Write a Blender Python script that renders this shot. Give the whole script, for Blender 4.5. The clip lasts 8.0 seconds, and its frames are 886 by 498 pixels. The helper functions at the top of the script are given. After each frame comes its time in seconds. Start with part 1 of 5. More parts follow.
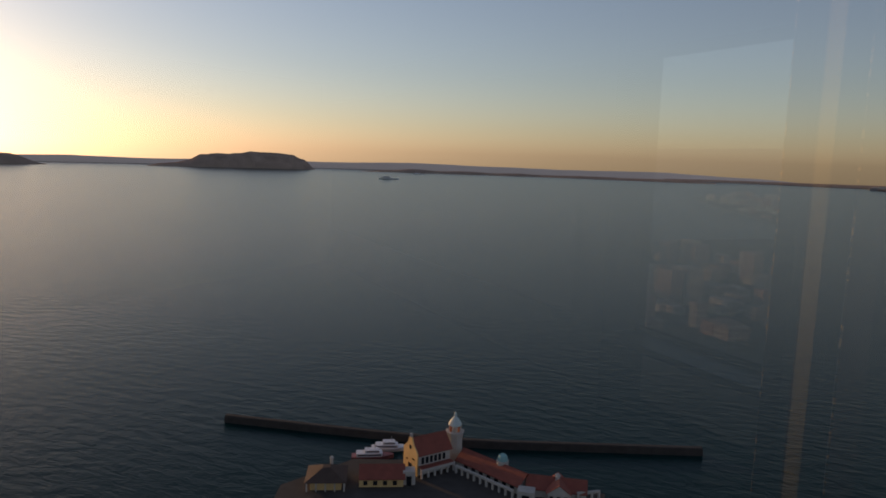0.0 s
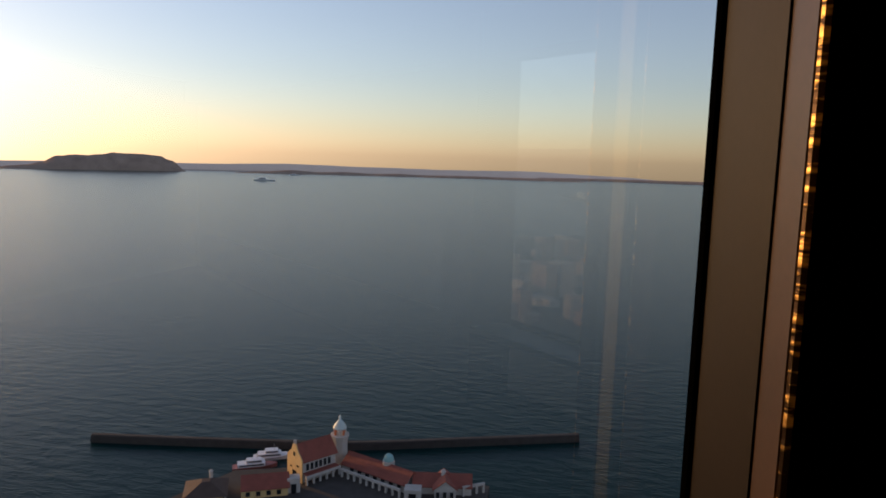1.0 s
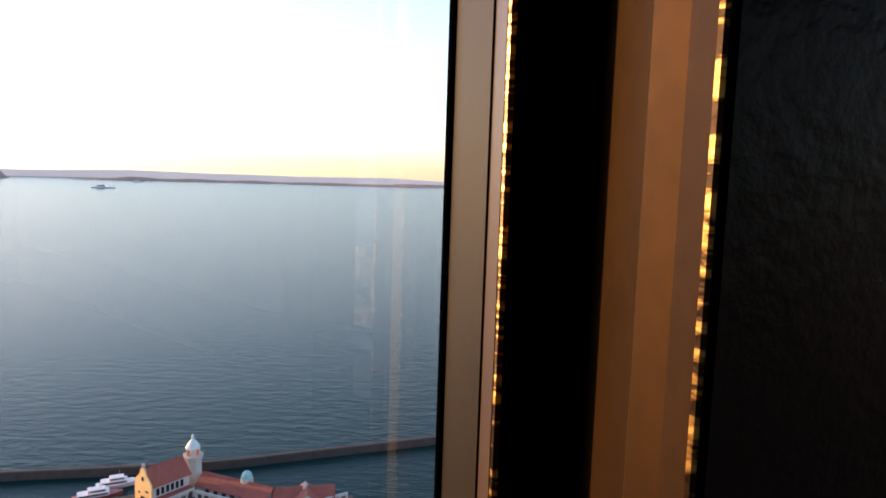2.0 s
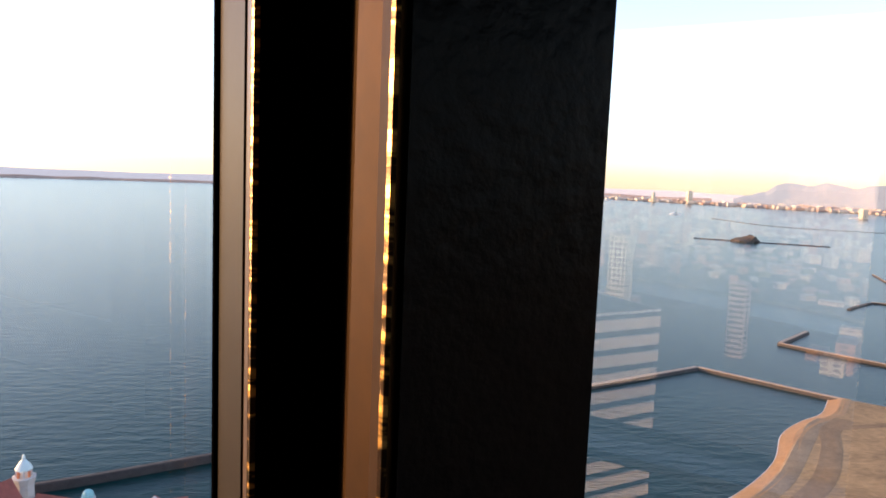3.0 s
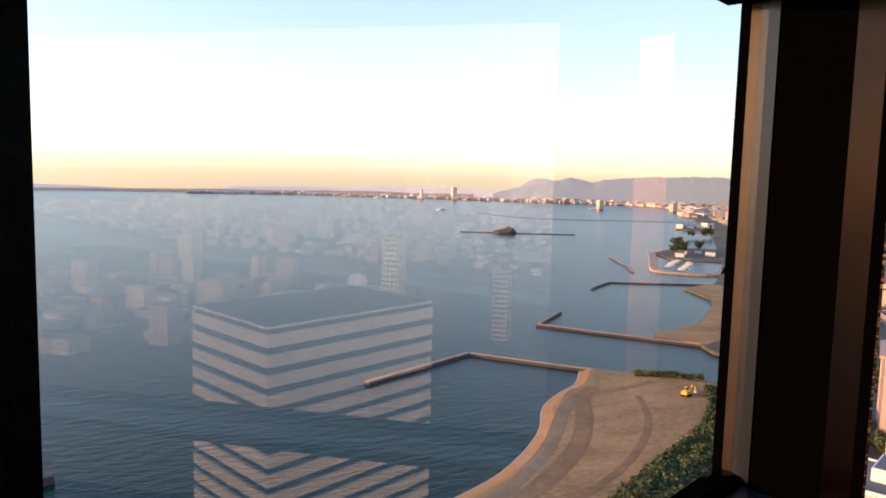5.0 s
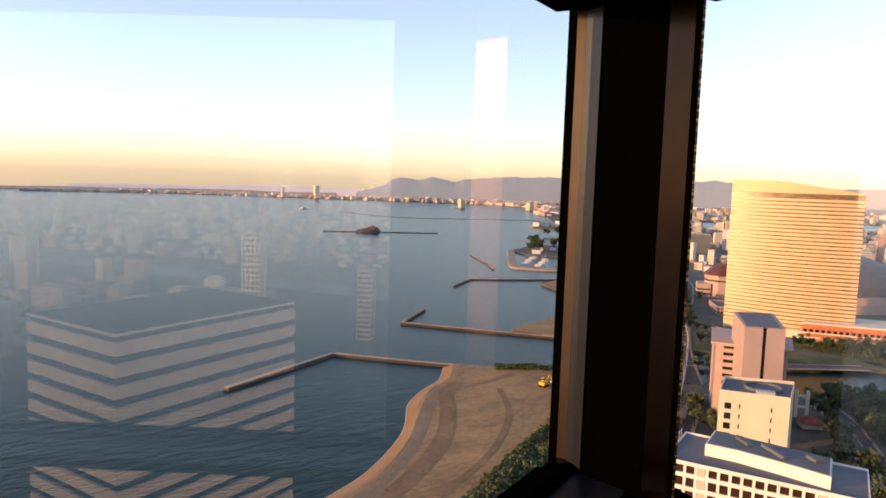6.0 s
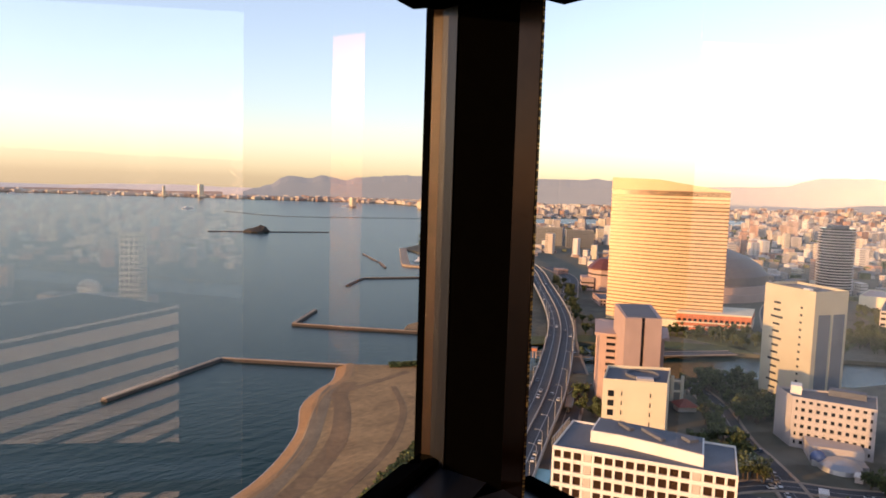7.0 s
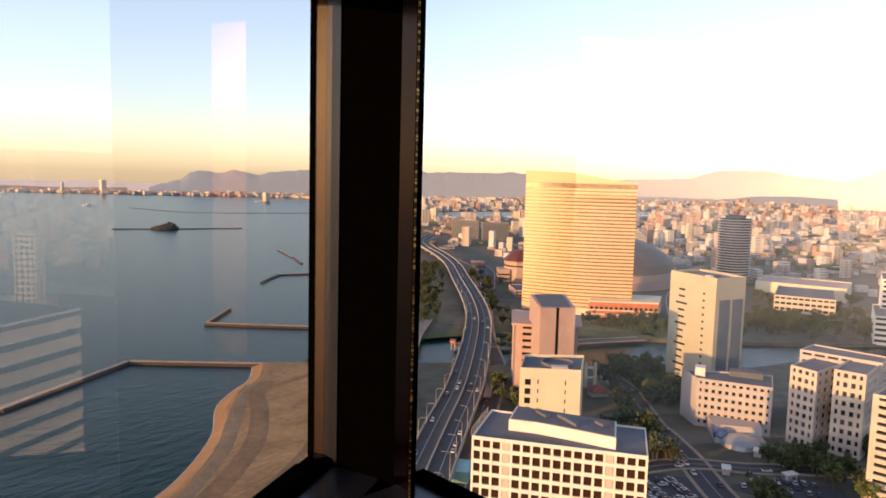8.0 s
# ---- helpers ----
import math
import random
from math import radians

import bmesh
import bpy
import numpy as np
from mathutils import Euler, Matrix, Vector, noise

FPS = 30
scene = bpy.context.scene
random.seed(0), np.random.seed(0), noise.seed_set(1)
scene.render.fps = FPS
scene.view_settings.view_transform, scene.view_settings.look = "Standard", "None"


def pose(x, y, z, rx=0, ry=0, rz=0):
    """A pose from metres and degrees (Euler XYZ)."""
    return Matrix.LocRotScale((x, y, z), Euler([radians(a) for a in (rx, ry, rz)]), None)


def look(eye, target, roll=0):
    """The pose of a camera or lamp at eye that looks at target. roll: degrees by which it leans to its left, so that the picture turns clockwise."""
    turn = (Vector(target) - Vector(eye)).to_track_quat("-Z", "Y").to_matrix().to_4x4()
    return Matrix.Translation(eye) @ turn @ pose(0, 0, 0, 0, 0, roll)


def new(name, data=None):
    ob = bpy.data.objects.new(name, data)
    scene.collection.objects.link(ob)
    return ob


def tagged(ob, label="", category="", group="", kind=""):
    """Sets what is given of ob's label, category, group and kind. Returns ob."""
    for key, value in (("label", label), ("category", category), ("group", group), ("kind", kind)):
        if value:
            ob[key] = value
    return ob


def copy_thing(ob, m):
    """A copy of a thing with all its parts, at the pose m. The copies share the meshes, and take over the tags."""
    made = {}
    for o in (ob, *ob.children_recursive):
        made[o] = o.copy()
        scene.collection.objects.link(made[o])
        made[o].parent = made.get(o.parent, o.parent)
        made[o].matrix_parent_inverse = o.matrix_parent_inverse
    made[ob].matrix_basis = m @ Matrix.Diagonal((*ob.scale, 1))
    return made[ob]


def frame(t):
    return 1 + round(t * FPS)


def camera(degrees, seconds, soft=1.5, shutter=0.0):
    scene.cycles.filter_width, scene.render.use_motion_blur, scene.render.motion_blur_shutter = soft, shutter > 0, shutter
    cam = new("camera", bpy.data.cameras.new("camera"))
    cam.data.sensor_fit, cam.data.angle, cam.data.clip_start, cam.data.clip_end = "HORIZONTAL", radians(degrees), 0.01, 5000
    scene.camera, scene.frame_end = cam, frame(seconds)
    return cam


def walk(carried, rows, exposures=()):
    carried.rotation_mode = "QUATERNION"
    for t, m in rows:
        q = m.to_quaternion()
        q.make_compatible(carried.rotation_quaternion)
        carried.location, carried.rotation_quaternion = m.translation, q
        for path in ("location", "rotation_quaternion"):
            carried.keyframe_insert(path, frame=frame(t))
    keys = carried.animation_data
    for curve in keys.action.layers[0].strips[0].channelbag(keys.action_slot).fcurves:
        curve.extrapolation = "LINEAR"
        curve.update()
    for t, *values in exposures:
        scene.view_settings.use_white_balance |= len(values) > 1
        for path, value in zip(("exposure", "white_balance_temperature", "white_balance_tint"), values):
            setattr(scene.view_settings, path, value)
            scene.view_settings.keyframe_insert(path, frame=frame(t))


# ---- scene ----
from mathutils.geometry import tessellate_polygon

# ---------- camera ----------
cam = camera(63.97, 8.0, soft=1.7)
EYE = 123.0
PATH = [
    (0.0, pose(-0.504, 0.057, EYE, 82.32, -1.86, 27.30)),
    (0.5, pose(-0.453, 0.053, EYE, 82.47, -1.74, 22.92)),
    (1.0, pose(-0.401, 0.050, EYE, 82.65, -1.66, 17.59)),
    (2.5, pose(-0.193, 0.033, EYE, 83.79, -2.13, 0.30)),
    (3.0, pose(-0.141, 0.025, EYE, 83.76, -2.33, -5.23)),
    (3.5, pose(-0.067, 0.015, EYE, 83.57, -1.73, -9.57)),
    (4.0, pose(0.000, 0.001, EYE, 83.68, -1.72, -14.34)),
    (5.5, pose(0.181, -0.021, EYE, 84.49, -1.46, -28.69)),
    (6.0, pose(0.240, -0.030, EYE, 84.53, -1.84, -34.45)),
    (6.5, pose(0.298, -0.053, EYE, 84.54, -1.75, -38.85)),
    (7.0, pose(0.367, -0.103, EYE, 84.67, -1.80, -43.18)),
    (7.5, pose(0.425, -0.141, EYE, 84.64, -1.82, -46.94)),
    (8.0, pose(0.476, -0.174, EYE, 84.37, -1.45, -49.90)),
]
EXPOSURES = [(0.0, 0.0, 7100, 6), (0.5, 0.0, 7100, 6), (1.0, 0.65, 6900, 6), (2.5, 2.4, 6500, 6), (4.0, 2.45, 6500, 6), (5.5, 1.85, 6800, 9), (8.0, 1.72, 7400, 9)]
walk(cam, PATH, EXPOSURES)

# ---------- world, sun ----------
SUN_AZ, SUN_EL = 77.0, 7.0          # degrees to the left of +y, and above the horizon
world = bpy.data.worlds.new("world")
scene.world = world
world.use_nodes = True
wt = world.node_tree
sky = wt.nodes.new("ShaderNodeTexSky")
sky.sky_type, sky.sun_disc = "NISHITA", False
sky.sun_elevation, sky.sun_rotation = radians(SUN_EL), radians(-SUN_AZ)
sky.altitude, sky.air_density, sky.dust_density, sky.ozone_density = 100, 1.0, 0.6, 2.5
soft_sky, tint = wt.nodes.new("ShaderNodeHueSaturation"), wt.nodes.new("ShaderNodeMix")
soft_sky.inputs["Saturation"].default_value = 0.80
tint.data_type, tint.blend_type = "RGBA", "MULTIPLY"
tint.inputs[0].default_value, tint.inputs[7].default_value = 1.0, (1.13, 0.967, 1.07, 1)
wt.links.new(sky.outputs[0], soft_sky.inputs["Color"])
wt.links.new(soft_sky.outputs[0], tint.inputs[6])
wt.links.new(tint.outputs[2], wt.nodes["Background"].inputs[0])
wt.nodes["Background"].inputs[1].default_value = 0.15
sun_data = bpy.data.lights.new("sun", "SUN")
sun_data.energy, sun_data.angle, sun_data.color = 2.0, radians(0.6), (1.0, 0.52, 0.20)
sun = new("sun", sun_data)
sun.matrix_world = look((0, 0, 0), (math.sin(radians(SUN_AZ)) * math.cos(radians(SUN_EL)), -math.cos(radians(SUN_AZ)) * math.cos(radians(SUN_EL)), -math.sin(radians(SUN_EL))))


# ---------- materials ----------
def node_mat(name):
    m = bpy.data.materials.new(name)
    m.use_nodes = True
    return m, m.node_tree.nodes, m.node_tree.links, m.node_tree.nodes["Principled BSDF"]


def paint(name, color, rough=0.6, metal=0.0, vary=0.15, scale=1.0, bump=0.0, bump_scale=None, island=0.0, per_object=0.0, spec=0.5, stretch=(1, 1, 1)):
    """A surface with stains at a large and a fine scale, in world metres, and a fine relief."""
    m, n, l, p = node_mat(name)
    geo = n.new("ShaderNodeNewGeometry")
    mp = n.new("ShaderNodeMapping")
    mp.inputs["Scale"].default_value = stretch
    l.new(geo.outputs["Position"], mp.inputs["Vector"])
    big, fine = n.new("ShaderNodeTexNoise"), n.new("ShaderNodeTexNoise")
    for tex, s, d in ((big, scale, 4), (fine, scale * 9, 6)):
        tex.inputs["Scale"].default_value, tex.inputs["Detail"].default_value = s, d
        l.new(mp.outputs[0], tex.inputs["Vector"])
    mix = n.new("ShaderNodeMath")
    mix.operation = "ADD"
    l.new(big.outputs[0], mix.inputs[0])
    l.new(fine.outputs[0], mix.inputs[1])
    span = n.new("ShaderNodeMapRange")
    span.inputs[1].default_value, span.inputs[2].default_value = 0.6, 1.4
    span.inputs[3].default_value, span.inputs[4].default_value = 1 - vary, 1 + vary
    l.new(mix.outputs[0], span.inputs[0])
    hsv = n.new("ShaderNodeHueSaturation")
    hsv.inputs["Color"].default_value = (*color, 1)
    value = span.outputs[0]
    for amount, source in ((island, geo.outputs["Random Per Island"]), (per_object, n.new("ShaderNodeObjectInfo").outputs["Random"])):
        if amount:
            r = n.new("ShaderNodeMapRange")
            r.inputs[3].default_value, r.inputs[4].default_value = 1 - amount, 1 + amount
            l.new(source, r.inputs[0])
            times = n.new("ShaderNodeMath")
            times.operation = "MULTIPLY"
            l.new(value, times.inputs[0])
            l.new(r.outputs[0], times.inputs[1])
            value = times.outputs[0]
    l.new(value, hsv.inputs["Value"])
    l.new(hsv.outputs[0], p.inputs["Base Color"])
    p.inputs["Roughness"].default_value, p.inputs["Metallic"].default_value = rough, metal
    p.inputs["Specular IOR Level"].default_value = spec
    if bump:
        b = n.new("ShaderNodeBump")
        b.inputs["Strength"].default_value, b.inputs["Distance"].default_value = bump, 0.02 / scale if bump_scale is None else bump_scale
        l.new(fine.outputs[0], b.inputs["Height"])
        l.new(b.outputs[0], p.inputs["Normal"])
    return m


def choose(name, colors, rough=0.7, windows=None, per_object=False):
    """Picks one of the colours for each island of a mesh; windows: storey height and bay width of dark openings."""
    m, n, l, p = node_mat(name)
    geo = n.new("ShaderNodeNewGeometry")
    info = n.new("ShaderNodeObjectInfo")
    ramp = n.new("ShaderNodeValToRGB")
    ramp.color_ramp.interpolation = "CONSTANT"
    while len(ramp.color_ramp.elements) < len(colors):
        ramp.color_ramp.elements.new(0.5)
    for i, c in enumerate(colors):
        ramp.color_ramp.elements[i].position, ramp.color_ramp.elements[i].color = i / len(colors), (*c, 1)
    l.new(info.outputs["Random"] if per_object else geo.outputs["Random Per Island"], ramp.inputs[0])
    noise_tex = n.new("ShaderNodeTexNoise")
    noise_tex.inputs["Scale"].default_value = 0.2
    l.new(geo.outputs["Position"], noise_tex.inputs["Vector"])
    dirt = n.new("ShaderNodeMapRange")
    dirt.inputs[3].default_value, dirt.inputs[4].default_value = 0.75, 1.2
    l.new(noise_tex.outputs[0], dirt.inputs[0])
    hsv = n.new("ShaderNodeHueSaturation")
    l.new(ramp.outputs[0], hsv.inputs["Color"])
    l.new(dirt.outputs[0], hsv.inputs["Value"])
    out = hsv.outputs[0]
    if windows:
        sep = n.new("ShaderNodeSeparateXYZ")
        l.new(geo.outputs["Position"], sep.inputs[0])
        nor = n.new("ShaderNodeSeparateXYZ")
        l.new(geo.outputs["Normal"], nor.inputs[0])

        def op(kind, a, b=None):
            q = n.new("ShaderNodeMath")
            q.operation = kind
            for i, v in enumerate((a, b)):
                if v is None:
                    continue
                if isinstance(v, (int, float)):
                    q.inputs[i].default_value = v
                else:
                    l.new(v, q.inputs[i])
            return q.outputs[0]
        row = op("GREATER_THAN", op("FRACT", op("DIVIDE", sep.outputs[2], windows[0])), 0.55)
        along = op("ADD", op("MULTIPLY", sep.outputs[0], 0.9), op("MULTIPLY", sep.outputs[1], 0.7))
        col = op("GREATER_THAN", op("FRACT", op("DIVIDE", along, windows[1])), 0.4)
        side = op("LESS_THAN", op("ABSOLUTE", nor.outputs[2]), 0.5)
        mask = op("MULTIPLY", op("MULTIPLY", row, col), side)
        mix = n.new("ShaderNodeMix")
        mix.data_type = "RGBA"
        # Openings mixed in only partly, which paints distance haze into the town walls.
        l.new(op("MULTIPLY", mask, 0.55), mix.inputs[0])
        l.new(out, mix.inputs[6])
        mix.inputs[7].default_value = (0.05, 0.06, 0.07, 1)
        out = mix.outputs[2]
    l.new(out, p.inputs["Base Color"])
    p.inputs["Roughness"].default_value = rough
    return m


def chipped_glints(name, dark, bright):
    """Worn dark paint; bright metal dashes in the base colour stand in for sun glints."""
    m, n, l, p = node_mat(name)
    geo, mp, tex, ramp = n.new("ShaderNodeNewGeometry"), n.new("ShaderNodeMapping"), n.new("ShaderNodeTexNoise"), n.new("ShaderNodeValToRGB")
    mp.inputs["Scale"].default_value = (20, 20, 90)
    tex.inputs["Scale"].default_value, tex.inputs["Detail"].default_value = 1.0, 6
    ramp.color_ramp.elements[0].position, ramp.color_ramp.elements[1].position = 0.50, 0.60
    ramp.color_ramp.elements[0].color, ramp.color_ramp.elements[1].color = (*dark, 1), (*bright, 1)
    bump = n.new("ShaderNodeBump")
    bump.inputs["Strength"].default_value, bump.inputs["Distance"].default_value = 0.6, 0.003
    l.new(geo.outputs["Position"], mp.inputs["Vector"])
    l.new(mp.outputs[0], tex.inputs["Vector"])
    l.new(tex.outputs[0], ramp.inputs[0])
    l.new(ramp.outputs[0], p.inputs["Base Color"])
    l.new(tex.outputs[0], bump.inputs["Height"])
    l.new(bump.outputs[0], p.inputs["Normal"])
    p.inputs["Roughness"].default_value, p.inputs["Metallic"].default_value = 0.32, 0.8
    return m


def water_mat():
    m, n, l, p = node_mat("sea_water")
    geo = n.new("ShaderNodeNewGeometry")
    mp = n.new("ShaderNodeMapping")
    mp.inputs["Rotation"].default_value = (0, 0, radians(-14))
    mp.inputs["Scale"].default_value = (0.75, 1.5, 1)
    l.new(geo.outputs["Position"], mp.inputs["Vector"])
    swell, chop, patch = (n.new("ShaderNodeTexNoise") for _ in range(3))
    for tex, s, d in ((swell, 0.13, 3), (chop, 0.6, 5), (patch, 0.006, 3)):
        tex.inputs["Scale"].default_value, tex.inputs["Detail"].default_value = s, d
        l.new(mp.outputs[0], tex.inputs["Vector"])
    add = n.new("ShaderNodeMath")
    add.operation = "MULTIPLY_ADD"
    add.inputs[1].default_value = 0.4
    l.new(chop.outputs[0], add.inputs[0])
    l.new(swell.outputs[0], add.inputs[2])
    b = n.new("ShaderNodeBump")
    b.inputs["Strength"].default_value, b.inputs["Distance"].default_value = 0.5, 0.9
    l.new(add.outputs[0], b.inputs["Height"])
    l.new(b.outputs[0], p.inputs["Normal"])
    ramp = n.new("ShaderNodeValToRGB")
    ramp.color_ramp.elements[0].color, ramp.color_ramp.elements[1].color = (0.0018, 0.0205, 0.0190, 1), (0.0028, 0.0275, 0.0250, 1)
    l.new(patch.outputs[0], ramp.inputs[0])
    l.new(ramp.outputs[0], p.inputs["Base Color"])
    p.inputs["Roughness"].default_value, p.inputs["IOR"].default_value = 0.22, 1.33
    p.inputs["Specular IOR Level"].default_value = 0.13
    return m


def clear_mat():
    m, n, l, p = node_mat("glass_outer_face")
    n.remove(p)
    clear = n.new("ShaderNodeBsdfTransparent")
    clear.inputs[0].default_value = (0.97, 0.98, 0.98, 1)
    l.new(clear.outputs[0], n["Material Output"].inputs[0])
    return m


def glass_mat():
    """A coated double pane: what it lets through, and the mirror image on it."""
    m, n, l, p = node_mat("window_glass")
    n.remove(p)
    clear, mirror, mix, fres = (n.new("ShaderNode" + k) for k in ("BsdfTransparent", "BsdfGlossy", "MixShader", "Fresnel"))
    clear.inputs[0].default_value = (0.93, 0.96, 0.97, 1)
    mirror.inputs["Roughness"].default_value = 0.0
    fres.inputs["IOR"].default_value = 1.92
    l.new(fres.outputs[0], mix.inputs[0])
    l.new(clear.outputs[0], mix.inputs[1])
    l.new(mirror.outputs[0], mix.inputs[2])
    l.new(mix.outputs[0], n["Material Output"].inputs[0])
    return m


WATER, GLASS, GLASS_OUT = water_mat(), glass_mat(), clear_mat()
BLACK = paint("black_textured_paint", (0.0012, 0.0012, 0.0013), 0.34, 0, 0.25, 5, 0.5, 0.004, spec=0.03)
BLACK_FRAME = paint("black_frame_paint", (0.0007, 0.0007, 0.0007), 0.6, 0, 0.2, 12, spec=0.0)
ALU = paint("grey_anodised_frame", (0.009, 0.0062, 0.0045), 0.5, 0.0, 0.25, 10, 0.05, 0.001, spec=0.12)
BRONZE = paint("bronze_brown_jamb", (0.024, 0.0125, 0.0048), 0.62, 1.0, 0.3, 5, 0.15, 0.001)
BROWN_DARK = paint("dark_brown_trim", (0.035, 0.016, 0.009), 0.45, 0.2, 0.3, 10)
GOLD = chipped_glints("worn_gilt_glints", (0.03, 0.016, 0.008), (0.62, 0.36, 0.11))
JAMB_GREY = paint("blue_grey_satin_jamb", (0.011, 0.0115, 0.013), 0.32, 0.1, 0.2, 10, 0.04, 0.001, spec=0.3)
BRASS = paint("reflector_brass", (0.17, 0.155, 0.09), 0.5, 0.8, 0.3, 5, 0.1, 0.001)
BEAD = paint("sunlit_brass_bead", (0.024, 0.010, 0.0035), 0.4, 0.5, 0.4, 10)
TRIM = paint("polished_dark_trim", (0.032, 0.016, 0.009), 0.22, 1.0, 0.2, 6)
SILL = paint("dark_glossy_sill", (0.012, 0.014, 0.018), 0.3, 0.0, 0.35, 4, 0.05, 0.002)
ROOM = paint("dark_interior_paint", (0.012, 0.011, 0.011), 0.7, 0, 0.2, 1)
CARPET = paint("dark_carpet", (0.04, 0.035, 0.035), 0.95, 0, 0.3, 3, 0.4)
SAND = paint("beach_sand", (0.33, 0.195, 0.082), 0.95, 0, 0.5, 0.035, 0.3, stretch=(0.8, 1.5, 1))
SAND_WET = paint("wet_sand", (0.31, 0.16, 0.052), 0.7, 0, 0.3, 0.06, 0.2)
SAND_DARK = paint("tracked_dark_sand", (0.225, 0.132, 0.06), 0.95, 0, 0.4, 0.06, 0.3)
SAND_GREY = paint("grey_raked_sand", (0.25, 0.168, 0.092), 0.95, 0, 0.4, 0.08, 0.3)
CONCRETE = paint("weathered_concrete", (0.33, 0.25, 0.18), 0.85, 0, 0.3, 0.15, 0.3)
STONE = paint("breakwater_stone", (0.05, 0.038, 0.031), 0.9, 0, 0.5, 0.4, 0.8)
ASPHALT = paint("asphalt", (0.055, 0.054, 0.056), 0.85, 0, 0.25, 0.08, 0.2)
LINE = paint("pale_kerb_paint", (0.34, 0.33, 0.31), 0.8, 0, 0.2, 0.3)
LAND = paint("urban_ground", (0.105, 0.098, 0.068), 0.95, 0, 0.45, 0.012, 0.3)
GRASS = paint("grass_bank", (0.075, 0.085, 0.03), 0.95, 0, 0.5, 0.04, 0.5)
PLANTS = paint("shrub_leaves", (0.062, 0.078, 0.024), 0.8, 0, 0.5, 0.1, 0, None, 0.5, 0.3)
TRUNK = paint("tree_bark", (0.09, 0.065, 0.045), 0.9, 0, 0.3, 2)
WHITE = paint("white_render", (0.72, 0.67, 0.60), 0.75, 0, 0.12, 0.15)
# Base set darker than WHITE to paint in the shade on the resort walls.
PLASTER = paint("weathered_shaded_plaster", (0.50, 0.45, 0.40), 0.85, 0, 0.2, 0.3)
CREAM = paint("cream_render", (0.66, 0.58, 0.42), 0.75, 0, 0.12, 0.12)
BEIGE = paint("beige_render", (0.50, 0.43, 0.36), 0.8, 0, 0.14, 0.12)
BEIGE_GREY = paint("beige_grey_panels", (0.41, 0.37, 0.275), 0.7, 0, 0.12, 0.12)
DARKGREY = paint("dark_grey_balcony", (0.20, 0.20, 0.20), 0.6, 0, 0.15, 0.2)
PINK = paint("pink_granite", (0.42, 0.29, 0.24), 0.7, 0, 0.14, 0.15)
GREY_W = paint("pale_grey_panels", (0.42, 0.38, 0.36), 0.7, 0, 0.12, 0.12)
ROOFGREY = paint("grey_flat_roof", (0.105, 0.11, 0.125), 0.85, 0, 0.25, 0.1)
PANE = paint("dark_window_pane", (0.02, 0.022, 0.026), 0.08, 0, 0.3, 0.3, 0, None, 0.4, 0.3)
PANE_WARM = paint("brown_window_pane", (0.06, 0.03, 0.015), 0.15, 0, 0.3, 0.3, 0, None, 0.4, 0.3)
HOTEL = paint("hotel_cream_panels", (0.65, 0.45, 0.25), 0.55, 0, 0.08, 0.08)
HOTEL_GLASS = paint("hotel_gold_glazing", (0.20, 0.12, 0.055), 0.25, 0.0, 0.85, 0.16, stretch=(1, 1, 2.5))
REDROOF = paint("red_roof_tiles", (0.27, 0.07, 0.045), 0.8, 0, 0.3, 0.5, 0.5)
REDBRICK = paint("orange_red_cladding", (0.5, 0.16, 0.07), 0.7, 0, 0.2, 0.2)
YELLOW_W = paint("yellow_plaster", (0.68, 0.46, 0.20), 0.8, 0, 0.12, 0.3)
TEAL = paint("teal_copper_roof", (0.25, 0.46, 0.45), 0.5, 0, 0.2, 0.5)
DOME = paint("dome_titanium", (0.13, 0.12, 0.125), 0.5, 0.4, 0.15, 0.03)
DOME_RED = paint("dome_brown_roof", (0.10, 0.082, 0.08), 0.6, 0.0, 0.15, 0.03)
BLUEGLASS = paint("blue_grey_curtain_wall", (0.12, 0.15, 0.19), 0.2, 0.1, 0.2, 0.1)
STRIPE = paint("pale_stone_band", (0.72, 0.66, 0.60), 0.7, 0, 0.1, 0.2)
STEEL = paint("galvanised_steel", (0.42, 0.42, 0.42), 0.45, 0.7, 0.15, 2)
YELLOW = paint("yellow_machine_paint", (0.75, 0.42, 0.04), 0.5, 0, 0.2, 2)
RUBBER = paint("black_rubber", (0.02, 0.02, 0.02), 0.9)
PAVING = paint("brown_deck_paving", (0.06, 0.05, 0.042), 0.9, 0, 0.35, 0.3, 0.2)
DIM = paint("dark_weathered_concrete", (0.065, 0.052, 0.044), 0.9, 0, 0.3, 0.2, 0.3)
HULL = paint("white_hull_paint", (0.75, 0.74, 0.74), 0.4, 0, 0.08, 0.6)
HULL_RED = paint("dull_red_hull_paint", (0.3, 0.1, 0.09), 0.5, 0, 0.1, 0.6)
# Woodland base raised to pale brown, with the distance haze painted in.
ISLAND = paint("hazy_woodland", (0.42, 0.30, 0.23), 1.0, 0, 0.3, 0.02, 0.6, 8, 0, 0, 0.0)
# Distance haze is put into the pale base colours of these backdrop hills.
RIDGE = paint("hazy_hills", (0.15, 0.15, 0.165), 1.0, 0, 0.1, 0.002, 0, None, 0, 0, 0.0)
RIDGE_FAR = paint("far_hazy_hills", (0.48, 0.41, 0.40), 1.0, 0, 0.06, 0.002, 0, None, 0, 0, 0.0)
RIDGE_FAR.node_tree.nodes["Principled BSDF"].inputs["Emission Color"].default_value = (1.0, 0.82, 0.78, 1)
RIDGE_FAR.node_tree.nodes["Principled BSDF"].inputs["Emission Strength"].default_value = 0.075
